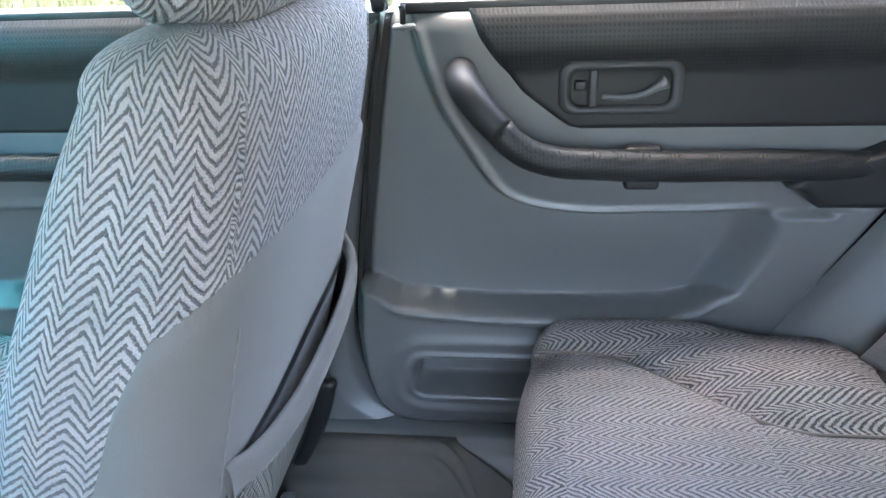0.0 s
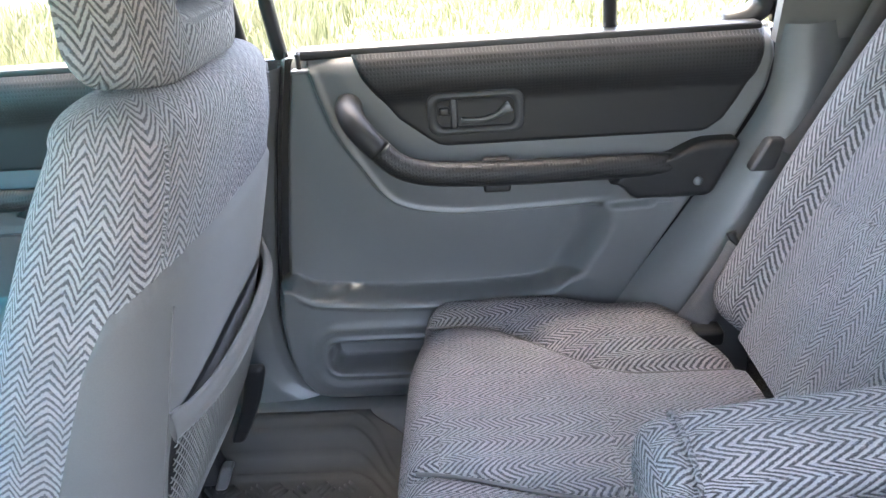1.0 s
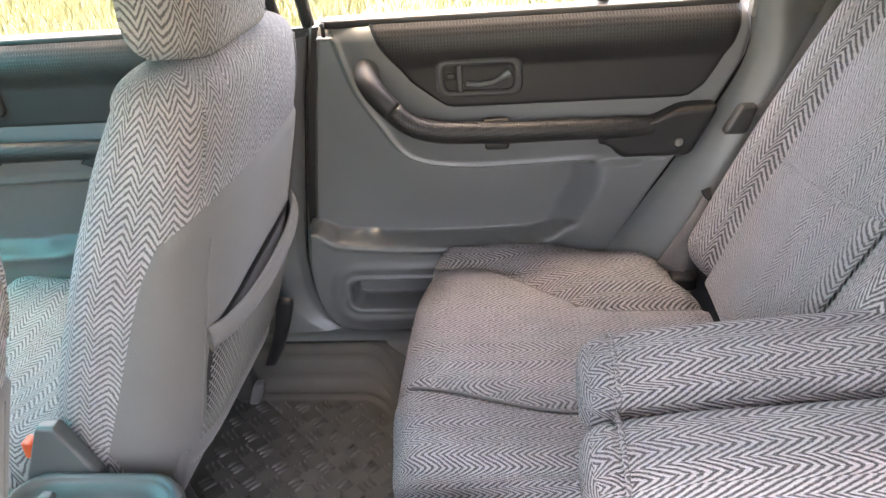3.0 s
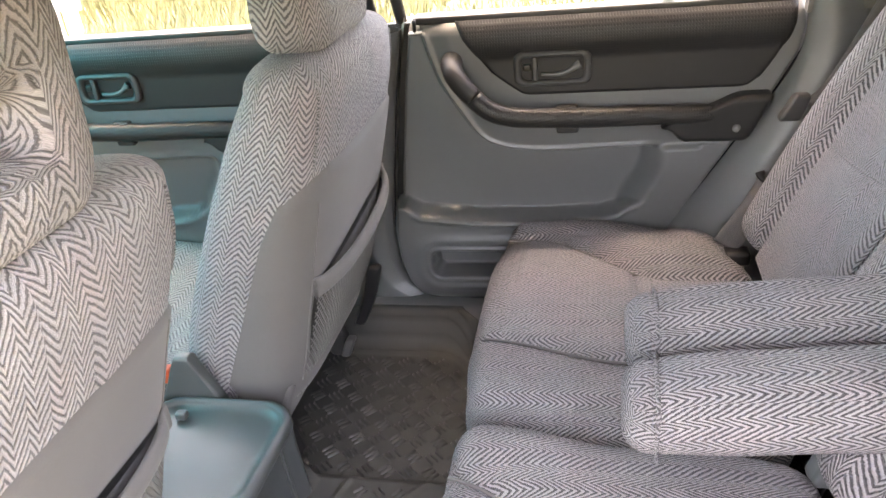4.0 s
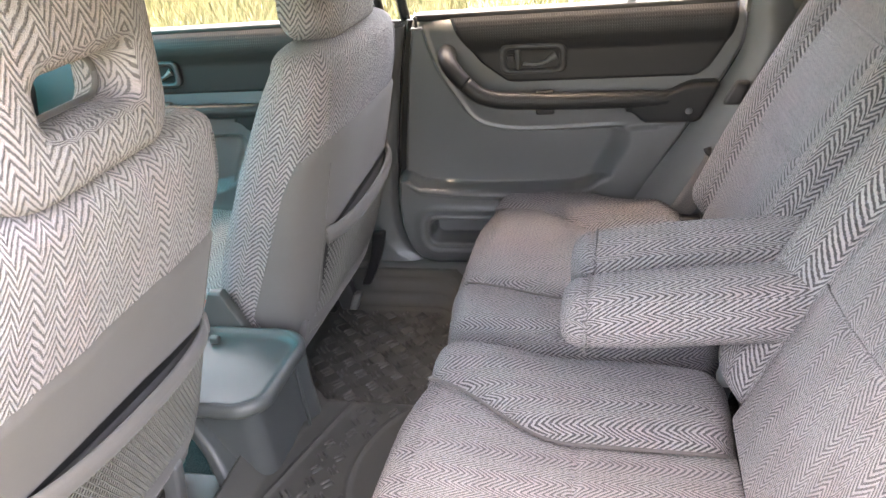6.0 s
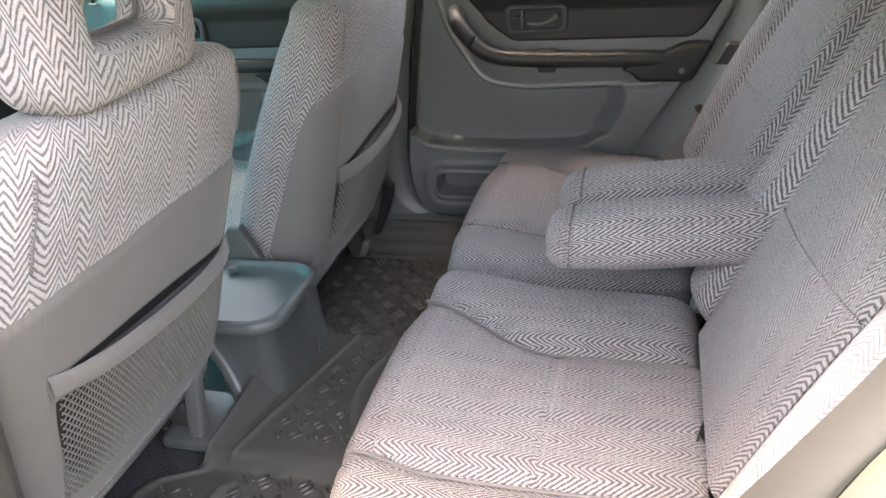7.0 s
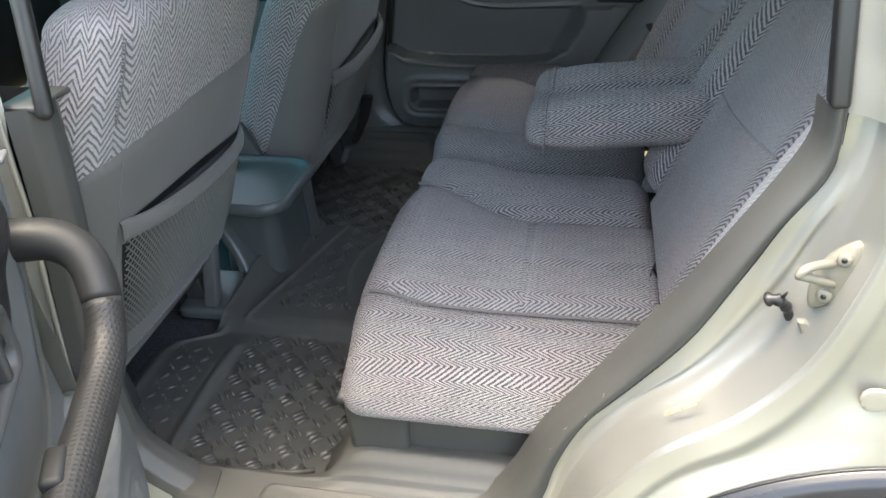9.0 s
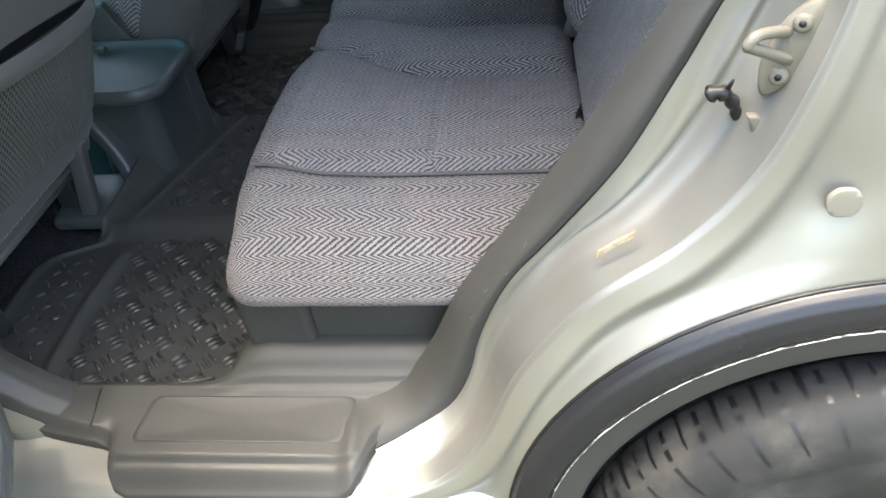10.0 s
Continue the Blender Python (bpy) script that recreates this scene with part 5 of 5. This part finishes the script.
def build_mat():
    mt = thing("floor_mat", "dusty black rubber floor mat with raised chequer bars", "floor mat", (0.1, 0, 0.43))

    def sheet(u, v):
        y = -0.698 + 1.373 * v
        a = ip(MAT_EDGE, y)
        b = 0.4 - 0.11 * (1 - sm(-0.698, -0.6, y)) ** 2 - 0.14 * sm(0.54, 0.675, y) ** 2
        x = a + (b - a) * u
        return x, y, mat_height(x, y)
    grid("mat_sheet", sheet, 110, 220, M_MAT, mt, flip=False, thick=0.006)
    tube("near_rim", [(-0.02, -0.69, 0.436), (0.04, -0.697, 0.452), (0.12, -0.7, 0.457), (0.2, -0.7, 0.458), (0.27, -0.69, 0.455), (0.31, -0.672, 0.447)], 0.0042, M_LIP, mt, "raised edge grey with dust", steps=24, n=8)
    verts, faces = [], []

    def bar(x, y, ang, ln, wd=0.0032, h=0.0075):
        c, s = math.cos(ang), math.sin(ang)
        z = mat_height(x, y) - 0.0008
        b = len(verts)
        for q, k, zz in ((-1, 0, 0), (-0.75, 1, 0), (0.75, 1, 0), (1, 0, 0), (0.75, -1, 0), (-0.75, -1, 0), (-0.7, 0, 1), (0.7, 0, 1)):
            lx, ly = q * ln / 2, k * wd
            verts.append((x + lx * c - ly * s, y + lx * s + ly * c, z + h * zz))
        faces.extend([tuple(b + i for i in f) for f in ((0, 6, 1), (1, 6, 7, 2), (2, 7, 3), (3, 7, 4), (4, 7, 6, 5), (5, 6, 0))])

    def field(x0, x1, y0, y1, pitch, count, ok):
        i = 0
        y = y0
        while y < y1:
            j = 0
            x = x0
            while x < x1:
                if ok(x, y):
                    flip = (i + j) % 2
                    ang = radians(45 if flip else -45)
                    for k in range(count):
                        o = (k - (count - 1) / 2) * 0.0115
                        bar(x - o * math.sin(ang), y + o * math.cos(ang), ang, pitch * 0.72)
                j += 1
                x += pitch
            i += 1
            y += pitch
    edge = lambda x, y: x - ip(MAT_EDGE, y)
    field(0.06, 0.38, -0.665, -0.31, 0.043, 3, lambda x, y: x - (0.03 + 0.35 * (y + 0.5) ** 2) > 0.012 and edge(x, y) > 0.045 and x < 0.39 - 1.2 * max(0, -0.6 - y))
    field(-0.12, 0.02, -0.64, -0.35, 0.03, 1, lambda x, y: (0.0 + 0.35 * (y + 0.5) ** 2) - x > 0.022 and edge(x, y) > 0.04)
    field(0.09, 0.25, -0.22, 0.12, 0.036, 2, lambda x, y: x - (0.02 + 0.27 * (y + 0.285)) > 0.025 and math.hypot(x - 0.47, y + 0.06) > 0.285)
    field(-0.03, 0.38, 0.19, 0.545, 0.043, 3, lambda x, y: edge(x, y) > 0.05 and y < 0.545 - 0.11 * sm(0.2, 0.34, x) ** 2)
    tagged(raw("chequer_relief", verts, faces, M_SHADED_BARS, mt, "raised rubber chequer bars, darkened for the shadow beside them"), kind="stuff")


# ---- centre console with folding tray ----
def build_console():
    c = thing("centre_tray", "blue-grey plastic folding tray between the front seats", "tray table", (-0.03, -0.03, 0.45))
    outline = rounded_ring(-0.045, -0.035, 0.125, 0.132, 0.05, 8)
    n = len(outline)
    rows = [(0.035, 0.644), (0.012, 0.645), (0.003, 0.648), (0.0, 0.655), (0.0, 0.666), (0.002, 0.672), (0.006, 0.6755), (0.0105, 0.675), (0.013, 0.67), (0.015, 0.6645), (0.03, 0.6635), (0.119, 0.663)]

    def tray(u, v):
        i = round(u * n) % n
        ins, z = rows[round(v * (len(rows) - 1))]
        x, y = outline[i]
        cx, cy = -0.045, -0.035
        k = 1 - ins / 0.12
        return cx + (x - cx) * k + (0.02 * (1 - ((y - cy) / 0.13) ** 2) if x > cx else 0) * k, cy + (y - cy) * k, z
    grid("tray", tray, n, len(rows) - 1, M_CONS, c, "shallow rimmed tray top", wrap_u=True)
    rbox("tray_stop", (0.02, 0.016, 0.014), 0.004, M_CONS, c, at=(-0.105, 0.045, 0.673), step=0.02)
    rbox("column", (0.14, 0.235, 0.235), 0.035, M_CONS, c, "upright moulded column under the tray", at=(-0.026, 0.006, 0.535), step=0.02, seg=5,
         deform=lambda x, y, z: (x * (1.0 + 0.12 * sm(0.05, -0.1, z)) + 0.02 * sm(0.03, 0.09, y), y, z))
    tube("column_crease", [(0.058, 0.05, 0.645), (0.06, 0.05, 0.56), (0.064, 0.05, 0.46)], 0.0035, M_CONS, c, steps=10)
    rbox("latch", (0.014, 0.06, 0.018), 0.004, M_BLACK, c, at=(0.05, -0.03, 0.632), step=0.03)
    rbox("side_wing", (0.03, 0.07, 0.2), 0.01, M_CONS, c, at=(-0.055, -0.1, 0.545), step=0.025, deform=lambda x, y, z: (x - 0.3 * max(0, -y) - 0.04 * math.sin(14 * z), y - 0.3 * max(0, -z), z))
    rbox("foot_cover", (0.12, 0.15, 0.03), 0.012, M_CONS, c, at=(-0.09, -0.2, 0.444), step=0.03, deform=lambda x, y, z: (x, y, z + 0.1 * y + 0.01))


# ---- rear seat fittings ----
def build_seat_base(b):
    rbox("corner_cover", (0.102, 0.1, 0.12), 0.014, M_SILL, b, at=(0.437, -0.64, 0.585), step=0.03, deform=lambda x, y, z: (x - 0.05 * z, y, z))
    rbox("side_panel", (0.32, 0.06, 0.12), 0.006, M_SILL, b, at=(0.645, -0.648, 0.585), step=0.05)
    rbox("front_panel", (0.04, 1.1, 0.11), 0.012, M_DARK, b, at=(0.42, -0.02, 0.535), step=0.1)
    rbox("floor_step", (0.34, 1.2, 0.12), 0.02, M_CARPET, b, at=(0.68, -0.02, 0.5), step=0.1)
    tube("hinge_knob", [(0.365, -0.612, 0.588), (0.365, -0.64, 0.588)], 0.009, M_GREY, b, n=12)
    tube("hinge_arm", [(0.372, -0.625, 0.588), (0.372, -0.625, 0.53)], 0.006, M_BLACK, b)


def webbing(name, pts, width, across, material, parent=None):
    """A flat strap along pts, its width along the vector across."""
    P = catmull(pts, 20)
    a = Vector(across).normalized() * width / 2
    def fn(u, v):
        p = P[round(v * 20)]
        return p + a * (2 * u - 1)
    return grid(name, fn, 3, 20, material, parent, thick=0.0016)


def build_belts():
    m = Mat("belt_webbing")
    sep = m.node("SeparateXYZ", Vector=m.n.new("ShaderNodeUVMap").outputs[0])
    w = m.math("SINE", m.math("MULTIPLY", m.math("ADD", sep.outputs[0], sep.outputs[1]), 2200.0))
    m.set(Base_Color=m.mix(m.ramp(w, -0.6, 0.6), (0.075, 0.07, 0.07), (0.12, 0.11, 0.108)), Roughness=0.8)
    m.bump(w, 0.2, 0.0005)
    b = thing("seat_belt", "grey seat belt webbing beside the rear seat", "seat belt", (0.95, 0.64, 0.7))
    webbing("upper_webbing", [(1.19, 0.655, 1.4), (1.093, 0.645, 1.185), (1.015, 0.64, 1.02), (0.97, 0.636, 0.985)], 0.046, (0.95, 0.0, -0.42), m.m, b)
    rbox("belt_guide", (0.046, 0.03, 0.05), 0.009, M_GUIDE, b, "dark grey hooded belt outlet", at=(0.946, 0.636, 0.983), step=0.008,
         deform=lambda x, y, z: (x * (0.85 - 6 * z) + 0.45 * z, y + 0.25 * x + 0.1 * z, z - 0.1 * x))
    tube("anchor_bracket", [(0.885, 0.59, 0.872), (0.89, 0.585, 0.86), (0.902, 0.585, 0.848), (0.919, 0.585, 0.834)], 0.011, M_DARK, b, squash=0.5, steps=10)
    webbing("lower_webbing", [(0.905, 0.588, 0.845), (0.887, 0.585, 0.808), (0.858, 0.585, 0.757), (0.832, 0.588, 0.712)], 0.05, (0.85, -0.25, -0.4), m.m, b)
    rbox("anchor_cover", (0.05, 0.04, 0.03), 0.008, M_BLACK, b, at=(0.855, 0.575, 0.695), step=0.02)
    k = thing("belt_buckle", "grey plastic belt buckle between the seat halves", "belt buckle", (0.88, -0.03, 0.7))
    rbox("buckle_body", (0.034, 0.04, 0.06), 0.008, M_GREY, k, at=(0.885, -0.035, 0.725), step=0.02, deform=lambda x, y, z: (x + 0.3 * z, y, z))
    rbox("release_button", (0.02, 0.026, 0.008), 0.003, M_DARK, k, at=(0.894, -0.035, 0.757), step=0.02)
    tube("buckle_stalk", [(0.87, -0.035, 0.66), (0.88, -0.035, 0.71)], 0.012, M_BLACK, k)
    f = thing("belt_buckle", "charcoal belt buckle with an orange-red button beside the tray", "belt buckle", (-0.2, 0.09, 0.6))
    rbox("buckle_housing", (0.11, 0.026, 0.16), 0.008, M_CONS, f, at=(-0.118, 0.112, 0.67), step=0.02, deform=lambda x, y, z: (x * (1.15 - 9.0 * max(0.0, z + 0.02)) if z > -0.02 else x * 1.15, y, z))
    mr = Mat("red_button").set(Base_Color=(0.55, 0.08, 0.03), Roughness=0.4).m
    rbox("release_button", (0.016, 0.022, 0.03), 0.004, mr, f, "orange-red release button", at=(-0.158, 0.112, 0.706), step=0.02)
    t = thing("strap_loop", "black cloth pull strap in the seat crease", "strap", (0.87, -0.41, 0.72))
    webbing("loop", [(0.885, -0.41, 0.7), (0.87, -0.408, 0.735), (0.862, -0.408, 0.742), (0.86, -0.41, 0.722)], 0.03, (0.25, 1, 0), M_BLACK, t)


# ---- fittings of the near door opening ----
def build_jamb_fittings():
    s = thing("door_striker", "dusty metal door striker loop on its plate", "door striker", (1.0, -0.77, 1.0))
    # diamond plate with two bolts, its long axis up the jamb, and a loop standing forward
    o, up = Vector((0.997, -0.82, 1.008)), Vector((0.34, -0.05, 0.94)).normalized()
    out = Vector((-0.35, -0.92, 0.12)).normalized()
    side = up.cross(out).normalized()
    def plate(u, v):
        a = 2 * math.pi * u
        L, W = 0.04 + 0.0 * v, 0.0175
        c, s = math.cos(a), math.sin(a)
        r = [0.0, 0.9, 1.0, 1.0][round(v * 3)]
        h = [0.004, 0.004, 0.001, -0.006][round(v * 3)]
        wob = 1 + 0.12 * math.cos(2 * a) ** 2
        return o + up * (L * r * c * wob) + side * (W * r * s) + out * h
    grid("striker_plate", plate, 32, 3, M_ZINC, s, wrap_u=True)
    for k, d in ((1, 0.0), (-1, 0.0)):
        c = o + up * (0.023 * k) + side * (-0.003 * k)
        tube("plate_bolt", [c + out * 0.002, c + out * 0.007, c + out * 0.0085], lambda t: 0.0078 - 0.003 * sm(0.6, 1, t), M_ZINC, s, n=14)
        tube("bolt_socket", [c + out * 0.0086, c + out * 0.009], 0.003, M_BLACK, s, n=8)
    tip = o + out * 0.03 + Vector((-0.03, 0, 0.018))
    e1, e2 = o + up * 0.011 - side * 0.008, o - up * 0.009 + side * 0.004
    tube("striker_loop", [e1, e1.lerp(tip, 0.5) + up * 0.003, e1.lerp(tip, 0.92) + up * 0.002, tip - up * 0.006, e2.lerp(tip, 0.92) - up * 0.006, e2.lerp(tip, 0.5) - up * 0.003, e2], 0.0048, M_ZINC, s, steps=30, n=10)
    w = thing("door_switch", "torn black rubber door light switch", "switch", (0.975, -0.79, 0.93))
    rngs = lambda t: 0.0068 + 0.0022 * math.sin(31 * t) * (1 - t) - 0.002 * t
    tube("boot", [(0.943, -0.797, 0.957), (0.95, -0.8, 0.961), (0.96, -0.797, 0.955), (0.967, -0.794, 0.945), (0.972, -0.792, 0.934), (0.978, -0.79, 0.922), (0.983, -0.787, 0.912)], rngs, M_BLACK, w, "crumpled rubber boot", steps=22, n=9)
    tube("torn_flap", [(0.957, -0.8, 0.962), (0.959, -0.804, 0.97), (0.96, -0.806, 0.975)], lambda t: 0.003 * (1 - 0.7 * t), M_BLACK, w, n=5)
    rbox("switch_plate", (0.012, 0.01, 0.042), 0.003, M_ZINC, w, "dusty metal bracket", at=(0.986, -0.816, 0.926), step=0.008, deform=lambda x, y, z: (x - 0.4 * z + 0.002 * math.sin(160 * z), y, z))
    a = thing("tape_remnant", "torn strip of cream masking tape on the jamb", "tape", (0.858, -0.82, 0.806))
    m = Mat("old_tape")
    m.set(Base_Color=m.mix(m.ramp(m.noise(120.0, 4.0), 0.4, 0.6), (0.4, 0.33, 0.235), (0.3, 0.235, 0.16)), Roughness=0.8)
    p = thing("rubber_plug", "round cream plug in the quarter panel", "plug", (1.048, -0.872, 0.888))
    rbox("plug_disc", (0.031, 0.006, 0.031), 0.0029, M_PLUG, p, at=(1.052, -0.8655, 0.886), step=0.006,
         deform=lambda x, y, z: (x * min(1, 0.0148 / max(1e-6, math.hypot(x, z))) if math.hypot(x, z) > 0.0148 else x, y, z * min(1, 0.0148 / max(1e-6, math.hypot(x, z))) if math.hypot(x, z) > 0.0148 else z))
    rbox("tape", (0.034, 0.003, 0.009), 0.0012, m.m, a, at=(0.868, -0.8245, 0.812), step=0.006,
         deform=lambda x, y, z: (x + 0.12 * z, y - 0.25 * x, z + 0.95 * x + 0.002 * noise.noise(Vector((x * 300, z * 300, 0)))))


build_mat()
build_console()
build_seat_base(near_bench)
build_belts()
build_jamb_fittings()
